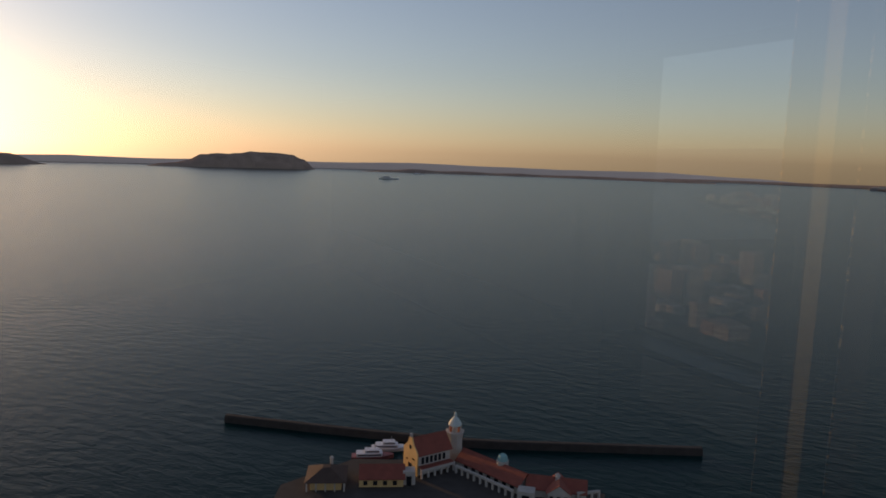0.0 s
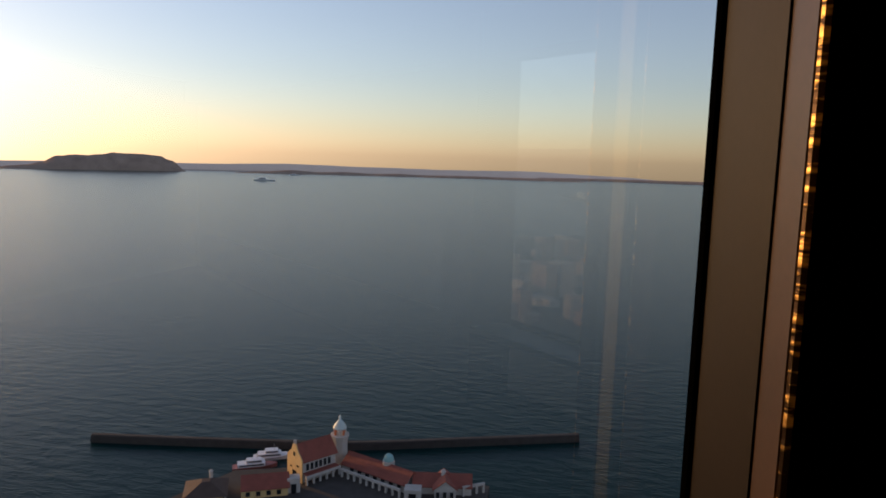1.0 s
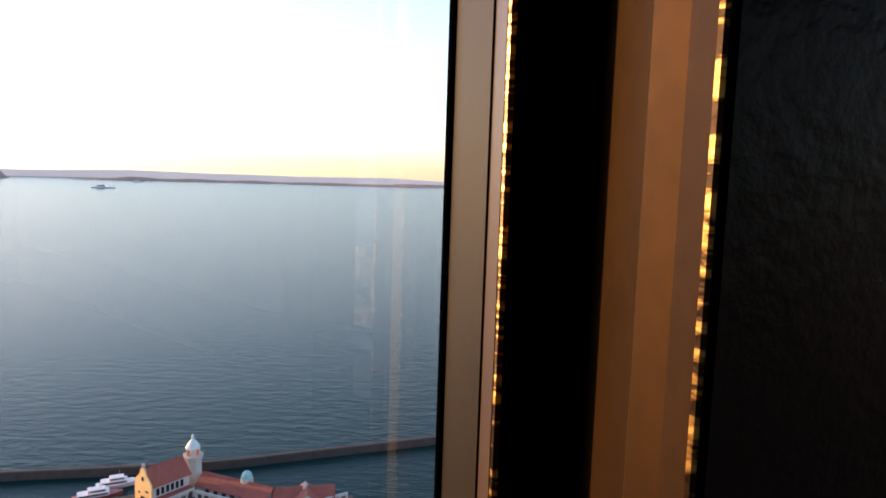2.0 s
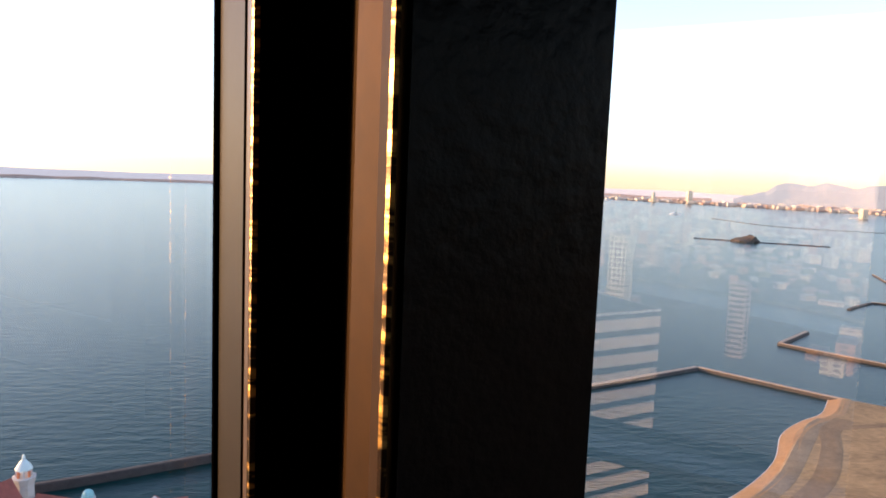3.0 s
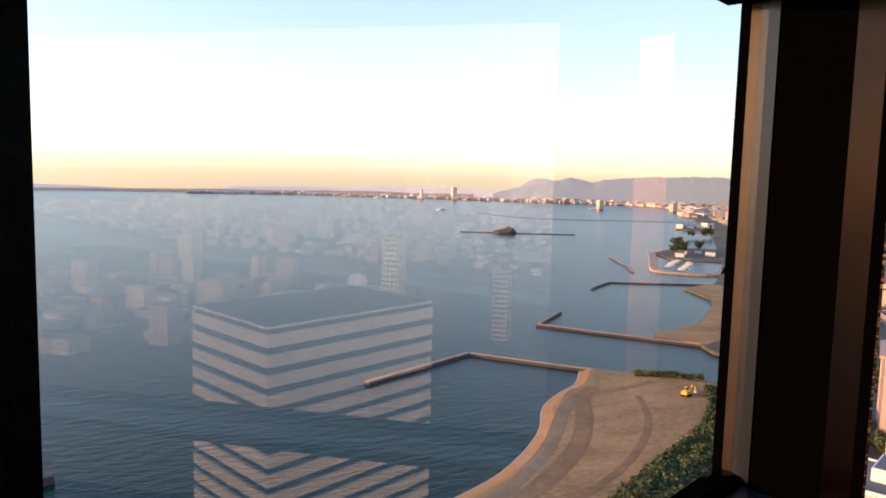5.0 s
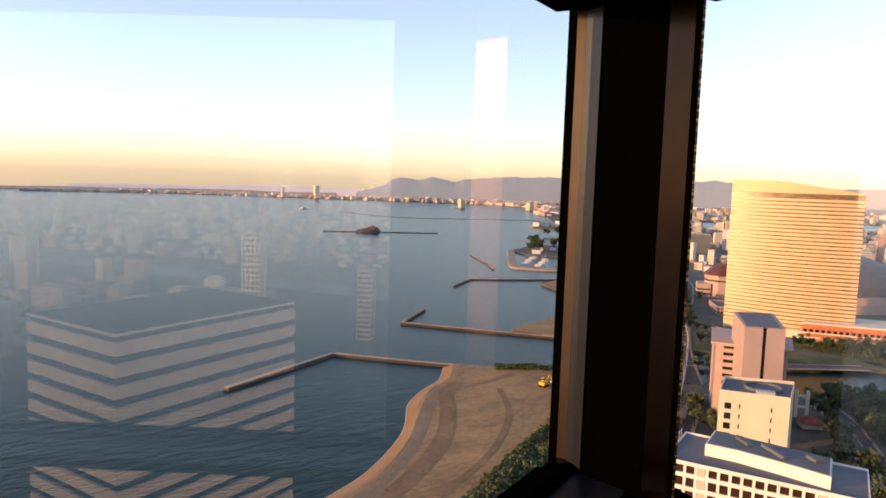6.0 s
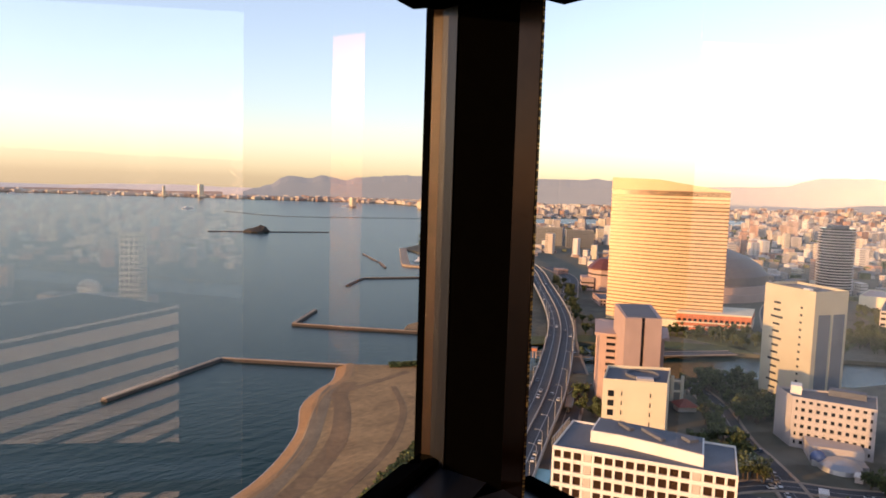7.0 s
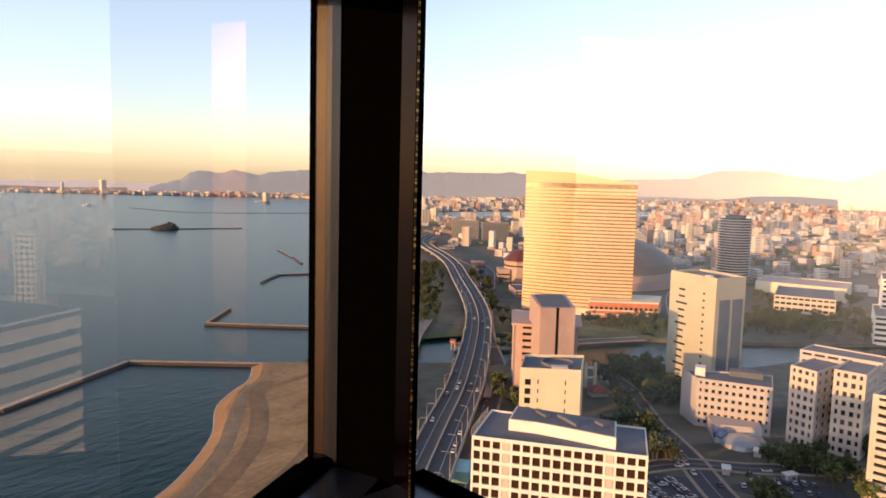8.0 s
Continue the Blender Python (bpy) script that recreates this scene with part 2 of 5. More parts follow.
RIDGE_EAST = paint("hazy_far_mountains", (0.13, 0.13, 0.15), 1.0, 0, 0.08, 0.002, 0, None, 0, 0, 0.0)
# A faint emission paints more haze over the nearer hills and mountains.
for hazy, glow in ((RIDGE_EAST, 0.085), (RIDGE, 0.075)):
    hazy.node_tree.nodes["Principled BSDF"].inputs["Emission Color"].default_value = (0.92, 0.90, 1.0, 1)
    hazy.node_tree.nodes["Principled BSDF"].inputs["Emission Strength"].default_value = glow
CITY = choose("city_walls", [(0.55, 0.46, 0.38), (0.62, 0.55, 0.48), (0.42, 0.31, 0.26), (0.66, 0.60, 0.53), (0.34, 0.31, 0.30), (0.5, 0.42, 0.35), (0.44, 0.27, 0.20), (0.60, 0.52, 0.40)], 0.8, (3.6, 5.0))
HOUSES = choose("house_walls", [(0.42, 0.38, 0.34), (0.32, 0.22, 0.17), (0.25, 0.24, 0.25), (0.55, 0.5, 0.45), (0.35, 0.28, 0.22), (0.12, 0.13, 0.07)], 0.85)
CARS = choose("car_paint", [(0.5, 0.5, 0.5), (0.08, 0.08, 0.085), (0.35, 0.36, 0.38), (0.14, 0.14, 0.15), (0.05, 0.07, 0.10), (0.55, 0.54, 0.52)], 0.3, None, True)


# ---------- building helpers ----------
def flush(bm, name, material):
    me = bpy.data.meshes.new(name)
    bmesh.ops.recalc_face_normals(bm, faces=bm.faces)
    bm.to_mesh(me)
    bm.free()
    me.materials.append(material)
    return me


def part(name, bm, material, parent, label="", at=None):
    """Links a bmesh, or a mesh, as one part under a thing or under a part."""
    ob = new(name, bm if isinstance(bm, bpy.types.Mesh) else flush(bm, name, material))
    ob.parent = parent
    if at is not None:
        ob.matrix_local = at
    return tagged(ob, label)


def thing(name, label, category, at=None, group="", kind=""):
    ob = new(name)
    ob.empty_display_size = 0.2
    if at is not None:
        ob.matrix_world = at
    return tagged(ob, label, category, group, kind)


def solid(name, bm, material, label, category, kind="", at=None, group=""):
    ob = new(name, flush(bm, name, material))
    if at is not None:
        ob.matrix_world = at
    return tagged(ob, label, category, group, kind)


def prism(pts, z0, z1, bm=None, bevel=0.0):
    """An upright prism over a plan outline; z1 may be one height or one for each corner."""
    bm = bm or bmesh.new()
    tops = z1 if isinstance(z1, (list, tuple)) else [z1] * len(pts)
    lo = [bm.verts.new((x, y, z0)) for x, y in pts]
    hi = [bm.verts.new((x, y, z)) for (x, y), z in zip(pts, tops)]
    bm.faces.new(lo[::-1])
    bm.faces.new(hi)
    k = len(pts)
    for i in range(k):
        bm.faces.new((lo[i], lo[(i + 1) % k], hi[(i + 1) % k], hi[i]))
    if bevel:
        bmesh.ops.bevel(bm, geom=[e for e in bm.edges], offset=bevel, segments=2, affect="EDGES")
    return bm


def block(sx, sy, sz, x=0, y=0, z=0, bm=None, turn=0.0, bevel=0.0):
    """A block standing on z, centred at x, y."""
    c, s = math.cos(radians(turn)), math.sin(radians(turn))
    pts = [(x + c * a - s * b, y + s * a + c * b) for a, b in ((-sx / 2, -sy / 2), (sx / 2, -sy / 2), (sx / 2, sy / 2), (-sx / 2, sy / 2))]
    return prism(pts, z, z + sz, bm, bevel)


def lathe(profile, bm=None, sides=16, x=0, y=0):
    """A turned body from (radius, height) pairs."""
    bm = bm or bmesh.new()
    rings = []
    for r, z in profile:
        rings.append([bm.verts.new((x + r * math.cos(2 * math.pi * i / sides), y + r * math.sin(2 * math.pi * i / sides), z)) for i in range(sides)])
    for a, b in zip(rings, rings[1:]):
        for i in range(sides):
            bm.faces.new((a[i], a[(i + 1) % sides], b[(i + 1) % sides], b[i]))
    bm.faces.new(rings[0][::-1])
    bm.faces.new(rings[-1])
    return bm


def inset(pts, d):
    """The outline shrunk by d (convex, counter-clockwise)."""
    out, k = [], len(pts)
    for i in range(k):
        p, q, r = (Vector(pts[(i + j) % k]) for j in (-1, 0, 1))
        a, b = (q - p).normalized(), (r - q).normalized()
        na, nb = Vector((-a.y, a.x)), Vector((-b.y, b.x))
        m = (na + nb).normalized()
        out.append(tuple(q + m * d / max(0.3, m.dot(na))))
    return out


def ccw(pts):
    area = sum(a[0] * b[1] - b[0] * a[1] for a, b in zip(pts, pts[1:] + pts[:1]))
    return pts if area > 0 else pts[::-1]


def smooth(pts, steps=6):
    """A Catmull-Rom line through the points."""
    v = [Vector(p) for p in pts]
    v = [2 * v[0] - v[1]] + v + [2 * v[-1] - v[-2]]
    out = []
    for i in range(1, len(v) - 2):
        a, b, c, d = v[i - 1:i + 3]
        for k in range(steps):
            t = k / steps
            out.append(0.5 * (2 * b + (c - a) * t + (2 * a - 5 * b + 4 * c - d) * t * t + (3 * b - a - 3 * c + d) * t ** 3))
    return out + [v[-2]]


def sweep(line, profile, bm=None):
    """Sweeps a (side, height) outline along a plan line, closed at both ends."""
    bm = bm or bmesh.new()
    rings = []
    for i, p in enumerate(line):
        d = (line[min(i + 1, len(line) - 1)] - line[max(i - 1, 0)]).to_2d().normalized()
        nrm = Vector((d.y, -d.x))
        z = p.z if len(p) > 2 else 0
        rings.append([bm.verts.new((p.x + nrm.x * s, p.y + nrm.y * s, z + h)) for s, h in profile])
    k = len(profile)
    for a, b in zip(rings, rings[1:]):
        for i in range(k):
            bm.faces.new((a[i], a[(i + 1) % k], b[(i + 1) % k], b[i]))
    bm.faces.new(rings[0][::-1])
    bm.faces.new(rings[-1])
    return bm


def sheet(pts, z, thick=6.0):
    """A piece of ground with a flat top at z over any plan outline."""
    pts = ccw([tuple(p) for p in pts])
    bm = bmesh.new()
    hi = [bm.verts.new((x, y, z)) for x, y in pts]
    lo = [bm.verts.new((x, y, z - thick)) for x, y in pts]
    for tri in tessellate_polygon([[Vector((x, y, 0)) for x, y in pts]]):
        bm.faces.new([hi[i] for i in tri])
    k = len(pts)
    for i in range(k):
        bm.faces.new((lo[i], lo[(i + 1) % k], hi[(i + 1) % k], hi[i]))
    return bm

# ---------- the observation deck ----------
# Wall coordinates: u runs along the wall towards the corner of the deck, v outwards through the glass.
CORNER = Matrix.Translation((2.581, 2.317, 0)) @ Matrix.Rotation(radians(23.5), 4, "Z")
EAST = Matrix.Translation((2.76, 1.86, 0)) @ Matrix.Rotation(radians(-96.5), 4, "Z")   # u runs away from the corner, v outwards
FLOOR_Z, SILL_Z, HEAD_Z, CEIL_Z = 121.05, 121.70, 123.78, 124.10


def uv(m, u, v):
    p = m @ Vector((u, v, 0))
    return p.x, p.y


def plan(m, *pts):
    return ccw([uv(m, u, v) for u, v in pts])


deck_n = thing("wall_north", "dark observation deck wall with large windows", "wall", kind="structure")
part("apron", prism(plan(CORNER, (-12, -0.10), (0.0, -0.10), (0.0, 0.12), (-12, 0.12)), FLOOR_Z - 3, SILL_Z - 0.06), BLACK_FRAME, deck_n)
part("lintel", prism(plan(CORNER, (-12, -0.35), (-0.02, -0.35), (-0.02, 0.12), (-12, 0.12)), HEAD_Z, CEIL_Z + 0.6), BLACK_FRAME, deck_n)
deck_e = thing("wall_east", "dark observation deck wall with large windows", "wall", kind="structure")
part("apron", prism(plan(EAST, (0.05, -0.10), (13, -0.10), (13, 0.12), (0.05, 0.12)), FLOOR_Z - 3, FLOOR_Z + 0.02), BLACK_FRAME, deck_e)
part("apron", prism(plan(EAST, (5.2, -0.10), (13, -0.10), (13, 0.12), (5.2, 0.12)), FLOOR_Z + 0.02, SILL_Z - 0.06), BLACK_FRAME, deck_e)
part("lintel", prism(plan(EAST, (0.0, -0.30), (13, -0.30), (13, 0.12), (0.0, 0.12)), HEAD_Z, CEIL_Z + 0.6), BLACK_FRAME, deck_e)

A0, B0, C0 = uv(CORNER, 0.3, 0.12), uv(CORNER, -12, 0.12), uv(EAST, 13, 0.12)
solid("floor", prism(ccw([A0, B0, C0]), FLOOR_Z - 0.3, FLOOR_Z), CARPET, "dark carpeted floor of the observation deck", "floor", "structure")
solid("ceiling", prism(ccw([A0, B0, C0]), CEIL_Z, CEIL_Z + 0.3), ROOM, "dark ceiling of the observation deck", "ceiling", "structure")
bx, cx = Vector(B0), Vector(C0)
nb = Vector((-(cx - bx).y, (cx - bx).x)).normalized() * 0.2
solid("wall_south", prism(ccw([tuple(bx), tuple(cx), tuple(cx - nb), tuple(bx - nb)]), FLOOR_Z - 3, CEIL_Z + 0.5), ROOM, "plain dark wall closing the deck", "wall", "structure")

# pillar between the two north windows
pillar = thing("window_pillar", "black painted pillar with worn gilt edges between windows", "pillar", kind="structure")
part("face_panel", prism(plan(CORNER, (-3.190, -0.563), (-3.000, -0.554), (-3.02, -0.02), (-3.09, -0.02), (-3.10, -0.25)), FLOOR_Z, CEIL_Z), BLACK, pillar, "black paint with a leathery texture")
part("jamb", prism(plan(CORNER, (-3.203, -0.558), (-3.188, -0.556), (-3.108, -0.25), (-3.122, -0.267)), FLOOR_Z, CEIL_Z), BRONZE, pillar, "bronze brown jamb in low sunlight")
# Added rib whose brass face throws sunlight into the mirror image on the glass.
part("rib", prism(plan(CORNER, (-3.1915, -0.4655), (-3.165, -0.439), (-3.160, -0.442), (-3.189, -0.520)), FLOOR_Z, CEIL_Z), BRONZE, pillar)
part("rib_face", prism(plan(CORNER, (-3.1895, -0.4618), (-3.166, -0.4383), (-3.165, -0.4395), (-3.1885, -0.4630)), FLOOR_Z, CEIL_Z), BRASS, pillar, "added brass strip reflecting sun towards the pane")
part("frame_face", prism(plan(CORNER, (-3.220, -0.251), (-3.115, -0.267), (-3.11, -0.04), (-3.185, -0.04)), FLOOR_Z, CEIL_Z), BLACK_FRAME, pillar)
part("inner_trim", prism(plan(CORNER, (-3.2235, -0.245), (-3.215, -0.245), (-3.205, -0.185), (-3.2135, -0.185)), SILL_Z - 0.05, HEAD_Z + 0.05), BROWN_DARK, pillar)
part("reveal", prism(plan(CORNER, (-3.2165, -0.185), (-3.205, -0.185), (-3.205, -0.050), (-3.2165, -0.050)), SILL_Z - 0.05, HEAD_Z + 0.05), ALU, pillar, "grey anodised reveal")
part("glazing_bead", prism(plan(CORNER, (-3.222, -0.052), (-3.18, -0.052), (-3.18, -0.037), (-3.222, -0.037)), SILL_Z - 0.05, HEAD_Z + 0.05), BLACK_FRAME, pillar)
part("gilt_edge", prism(plan(CORNER, (-3.2242, -0.250), (-3.2230, -0.254), (-3.217, -0.2555), (-3.216, -0.246)), SILL_Z - 0.05, HEAD_Z + 0.05), GOLD, pillar, "worn gilt edge with painted glints")
part("gilt_edge", prism(plan(CORNER, (-3.2047, -0.5595), (-3.2035, -0.5635), (-3.200, -0.565), (-3.198, -0.556)), FLOOR_Z, CEIL_Z), GOLD, pillar, "worn gilt edge with painted glints")

# post at the corner of the deck
post = thing("corner_post", "black post at the deck corner with metal jambs", "post", kind="structure")
m3, m4, m5, m6 = (CORNER.inverted() @ Vector((x, y, 0)) for x, y in ((2.650, 1.893), (2.622, 1.745), (2.255, 1.452), (2.760, 1.868)))
part("face_panel", prism(plan(CORNER, (-0.030, -0.106), (m3.x, m3.y), (m6.x, m6.y), (0.30, -0.30), (0.30, 0.10), (0.08, 0.10)), FLOOR_Z, CEIL_Z), BLACK_FRAME, post)
part("jamb", prism(plan(CORNER, (-0.040, -0.108), (-0.028, -0.108), (0.032, -0.012), (0.020, -0.012)), FLOOR_Z, CEIL_Z), JAMB_GREY, post, "blue grey satin jamb")
part("gilt_edge", prism(plan(CORNER, (0.021, -0.012), (0.045, -0.012), (0.045, 0.03), (0.015, 0.03)), FLOOR_Z, CEIL_Z), BEAD, post, "bronze glazing bead")
part("inner_trim", prism(plan(CORNER, (m3.x - 0.004, m3.y), (m4.x, m4.y), (m6.x, m6.y), (m3.x + 0.03, m3.y)), FLOOR_Z, CEIL_Z), TRIM, post, "polished bronze trim")
part("fin", prism(plan(CORNER, (m4.x + 0.002, m4.y + 0.003), (m5.x, m5.y), (m5.x + 0.012, m5.y - 0.004), (m6.x - 0.004, m6.y - 0.004)), FLOOR_Z, CEIL_Z), BLACK_FRAME, post, "deep black fin")
part("gilt_edge", prism(plan(CORNER, (m5.x - 0.001, m5.y - 0.004), (m5.x + 0.006, m5.y - 0.009), (m5.x + 0.012, m5.y - 0.005), (m5.x + 0.003, m5.y - 0.002)), FLOOR_Z, CEIL_Z), GOLD, post, "worn gilt edge with painted glints")


def window(name, m, u0, u1, label, v=0.0, low_pane=False):
    w = thing(name, label, "window", kind="structure")
    pane = part("pane", prism(plan(m, (u0, v), (u1, v), (u1, v + 0.012), (u0, v + 0.012)), SILL_Z - 0.02, HEAD_Z + 0.02), GLASS, w, "clear reflecting glass pane")
    pane.visible_shadow = False
    pane.data.materials.append(GLASS_OUT)
    inward = m.to_3x3() @ Vector((0, -1, 0))
    for f in pane.data.polygons:
        f.material_index = 0 if f.normal.dot(inward) > 0.9 else 1
    if low_pane:
        low = part("low_pane", prism(plan(m, (u0 + 0.05, v), (u1, v), (u1, v + 0.012), (u0 + 0.05, v + 0.012)), FLOOR_Z + 0.02, SILL_Z - 0.06), GLASS_OUT, w, "clear low glass pane")
        low.visible_shadow = False
    part("bottom_rail", prism(plan(m, (u0, v - 0.022), (u1, v - 0.022), (u1, 0.04), (u0, 0.04)), SILL_Z - 0.05, SILL_Z), BLACK_FRAME, w)
    part("top_rail", prism(plan(m, (u0, v - 0.035), (u1, v - 0.035), (u1, 0.04), (u0, 0.04)), HEAD_Z, HEAD_Z + 0.05), BLACK_FRAME, w)
    part("sill", prism(plan(m, (u0, -0.34), (u1, -0.34), (u1, v - 0.02), (u0, v - 0.02)), SILL_Z - 0.08, SILL_Z - 0.03), SILL, w, "dark glossy sill board")
    return w


window("window_1", CORNER, -7.2, -3.19, "large fixed window overlooking the sea", -0.037)
window("window_2", CORNER, -3.02, 0.02, "large fixed window overlooking the beach", -0.05)
window("window_3", EAST, 0.0, 5.0, "large fixed window overlooking the city", low_pane=True)
for side, u in ((CORNER, -7.4), (EAST, 5.2)):
    far_post = thing("window_pillar", "black painted pillar between windows", "pillar", kind="structure")
    part("face_panel", prism(plan(side, (u - 0.2, -0.35), (u + 0.2, -0.35), (u + 0.2, 0.08), (u - 0.2, 0.08)), FLOOR_Z, CEIL_Z), BLACK, far_post)
for side, u0, u1 in ((CORNER, -12, -7.6), (EAST, 5.4, 13)):
    solid("wall_panel", prism(plan(side, (u0, -0.05), (u1, -0.05), (u1, 0.1), (u0, 0.1)), SILL_Z - 0.06, HEAD_Z), ROOM, "dark wall panel between window and room end", "wall", "structure")

# ---------- sea, shore and far land ----------
bm = bmesh.new()
ring = [bm.verts.new((4950 * math.cos(a * math.pi / 48), 4950 * math.sin(a * math.pi / 48), 0)) for a in range(96)]
bm.faces.new(ring)
solid("water", bm, WATER, "calm blue grey sea with fine ripples", "sea", "structure")

NEAR_BANK = [(340, 306), (350, 297), (385, 263), (422, 216), (460, 189), (491, 139), (527, 124), (610, 20), (700, -200), (900, -900)]
FAR_BANK = [(392, 350), (412, 352), (461, 316), (495, 264), (532, 215), (569, 167), (600, 130), (680, 50), (790, -180), (1000, -900)]
BEACH = [(p.x, p.y) for p in smooth([(-20, 150), (40, 205), (113, 238), (145, 256), (180, 288), (204, 322), (226, 341), (246, 354), (266, 378)], 5)]
solid("ground", sheet([(-700, 60), (-300, 120), (-60, 140)] + [(x + 6.5, y - 6.0) for x, y in BEACH[4:-2]] + [(272, 372), (297, 350), (321, 328)] + NEAR_BANK + [(-900, -900)], 2.4), LAND, "grey green city ground along the shore", "ground", "structure")
solid("ground_east", sheet(FAR_BANK[::-1] + [(385, 385), (395, 410), (372, 436), (384, 448), (415, 454), (455, 472), (483, 496), (530, 535), (564, 573), (590, 640), (650, 655), (720, 716), (800, 790), (898, 896), (1050, 1060), (1300, 1330), (1365, 1513), (1493, 1560), (1900, 2050), (2350, 2550), (2419, 3151), (1969, 3570), (1376, 4144), (933, 4426), (300, 4480), (250, 4850), (1500, 4600), (2900, 3850), (3900, 2800), (4700, 1200), (4850, -200), (4300, -2200), (1600, -2000)], 2.6), LAND, "flat city ground beyond the river", "ground", "structure")

# the beach below the tower: dry sand, a wet rim and a tracked strip
rim_line = [Vector((x, y, 0)) for x, y in BEACH[6:]]
sand = thing("beach", "brown sand beach with wheel tracks and a wet rim", "beach", kind="structure")
part("dry_sand", sheet([(-20, 142), (40, 197), (118, 231), (150, 249), (185, 282), (209, 316), (230, 335), (250, 349), (269, 372), (297, 350), (316, 334), (322, 318), (290, 284), (240, 240), (185, 214), (151, 190), (60, 140)], 2.55, 2), SAND, sand)
part("foam", sweep(rim_line, [(-1.5, -0.2), (-1.3, 0.05), (-1.0, 0.06), (-0.8, -0.2)]), HULL, sand, "thin white foam line")
for w, pts in ((2.2, [(150, 214), (196, 240), (236, 276), (262, 316)]), (3.0, [(236, 326), (262, 330), (290, 336)])):
    part("track", sweep(smooth([(x, y, 2.52) for x, y in pts], 6), [(-w, -0.4), (-w * 0.8, 0.1), (w * 0.8, 0.1), (w, -0.4)]), SAND_DARK, sand, "darker wheel track")
rim = [Vector((x, y, 0)) for x, y in BEACH[1:]]
part("wet_rim", sweep(rim, [(-4.0, -0.8), (0.0, 0.4), (5.0, 2.2), (7.5, 2.64), (9.6, 2.61), (10.6, 2.5), (10.6, 0), (-4.0, -1.5)]), SAND_WET, sand, "darker wet sand at the water line")
part("track", sweep(smooth([(112, 212, 2.5), (152, 236, 2.5), (186, 264, 2.5), (212, 297, 2.5), (228, 322, 2.5), (247, 338, 2.5)], 6), [(-5, -0.4), (-4.4, 0.12), (-2, 0.08), (2, 0.15), (4.6, 0.1), (5, -0.4)]), SAND_DARK, sand, "dark strip of wheel tracks")
part("grey_strip", sweep(smooth([(104, 214, 2.5), (141, 240, 2.5), (172, 267, 2.5), (200, 300, 2.5), (222, 326, 2.48), (236, 338, 2.44)], 6), [(-4.6, -0.4), (-3.6, 0.1), (0.5, 0.16), (3.4, 0.1), (4.4, -0.4)]), SAND_GREY, sand, "greyer raked sand")
solid("beach", sheet([(397, 403), (375, 440), (388, 450), (418, 456), (458, 474), (486, 498), (533, 537), (568, 576), (594, 640), (640, 655), (655, 640), (600, 560), (520, 480), (440, 420)], 2.72, 3), SAND, "pale sand beach inside a curved bay", "beach", "structure")

def seawall(pts, label, width=1.0, top=1.7, cap=CONCRETE):
    w = thing("seawall", label, "seawall")
    line = smooth([(x, y, 0) for x, y in pts], 4)
    part("body", sweep(line, [(-3.2 * width, -2.5), (-2.0 * width, top), (2.0 * width, top), (3.2 * width, -2.5)]), STONE, w, "dark stacked stone")
    if cap:
        part("cap", sweep(line, [(-1.4 * width, top - 0.3), (-1.4 * width, top + 0.35), (1.2 * width, top + 0.35), (1.2 * width, top - 0.3)]), cap, w, "concrete walkway")
    return w


seawall([(125, 394), (168, 416), (213, 439)], "long low seawall with a pale walkway", 1.0)
seawall([(214, 439), (243, 406), (270, 376), (297, 350), (321, 328)], "long low seawall with a pale walkway", 1.1)
seawall([(363, 555), (338, 533), (316, 514)], "short dark stone seawall", 1.0)
seawall([(313, 512), (341, 474), (370, 438), (397, 403)], "long low seawall with a pale walkway", 1.0)
seawall([(480, 668), (500, 684), (535, 709)], "low dark stone seawall", 0.9, 1.4, None)
seawall([(535, 709), (590, 683), (652, 657)], "low dark stone seawall", 0.9, 1.4)
seawall([(663, 841), (628, 783)], "short dark floating pier", 0.9, 1.4)
seawall([(665, 850), (712, 947)], "short dark floating pier", 0.7, 1.2)
seawall([(-225, 230), (-183, 242), (-144, 254), (-114, 265), (-82, 281), (-31, 307)], "long dark stone breakwater", 0.7, 2.8, DIM)
seawall([(1149, 2336), (1185, 2000), (1450, 1860), (1697, 1752)], "distant low dark stone breakwater", 1.3, 1.0, None)

# marina spit
spit = thing("marina_quay", "walled marina quay with pale concrete edge", "quay", kind="structure")
part("quay_wall", sweep(smooth([(830, 985, 0), (745, 880, 0), (690, 812, 0), (672, 775, 0), (725, 728, 0), (790, 780, 0)], 4), [(-7, -2), (-6, 2.6), (6, 2.6), (7, -2)]), CONCRETE, spit)
part("ground", sheet([(800, 900), (830, 985), (960, 1060), (1010, 1010), (930, 900), (860, 850)], 2.2, 4), LAND, spit)
part("ground", sheet([(1340, 1500), (1380, 1560), (1520, 1560), (1500, 1470)], 2.5, 4), CONCRETE, spit)


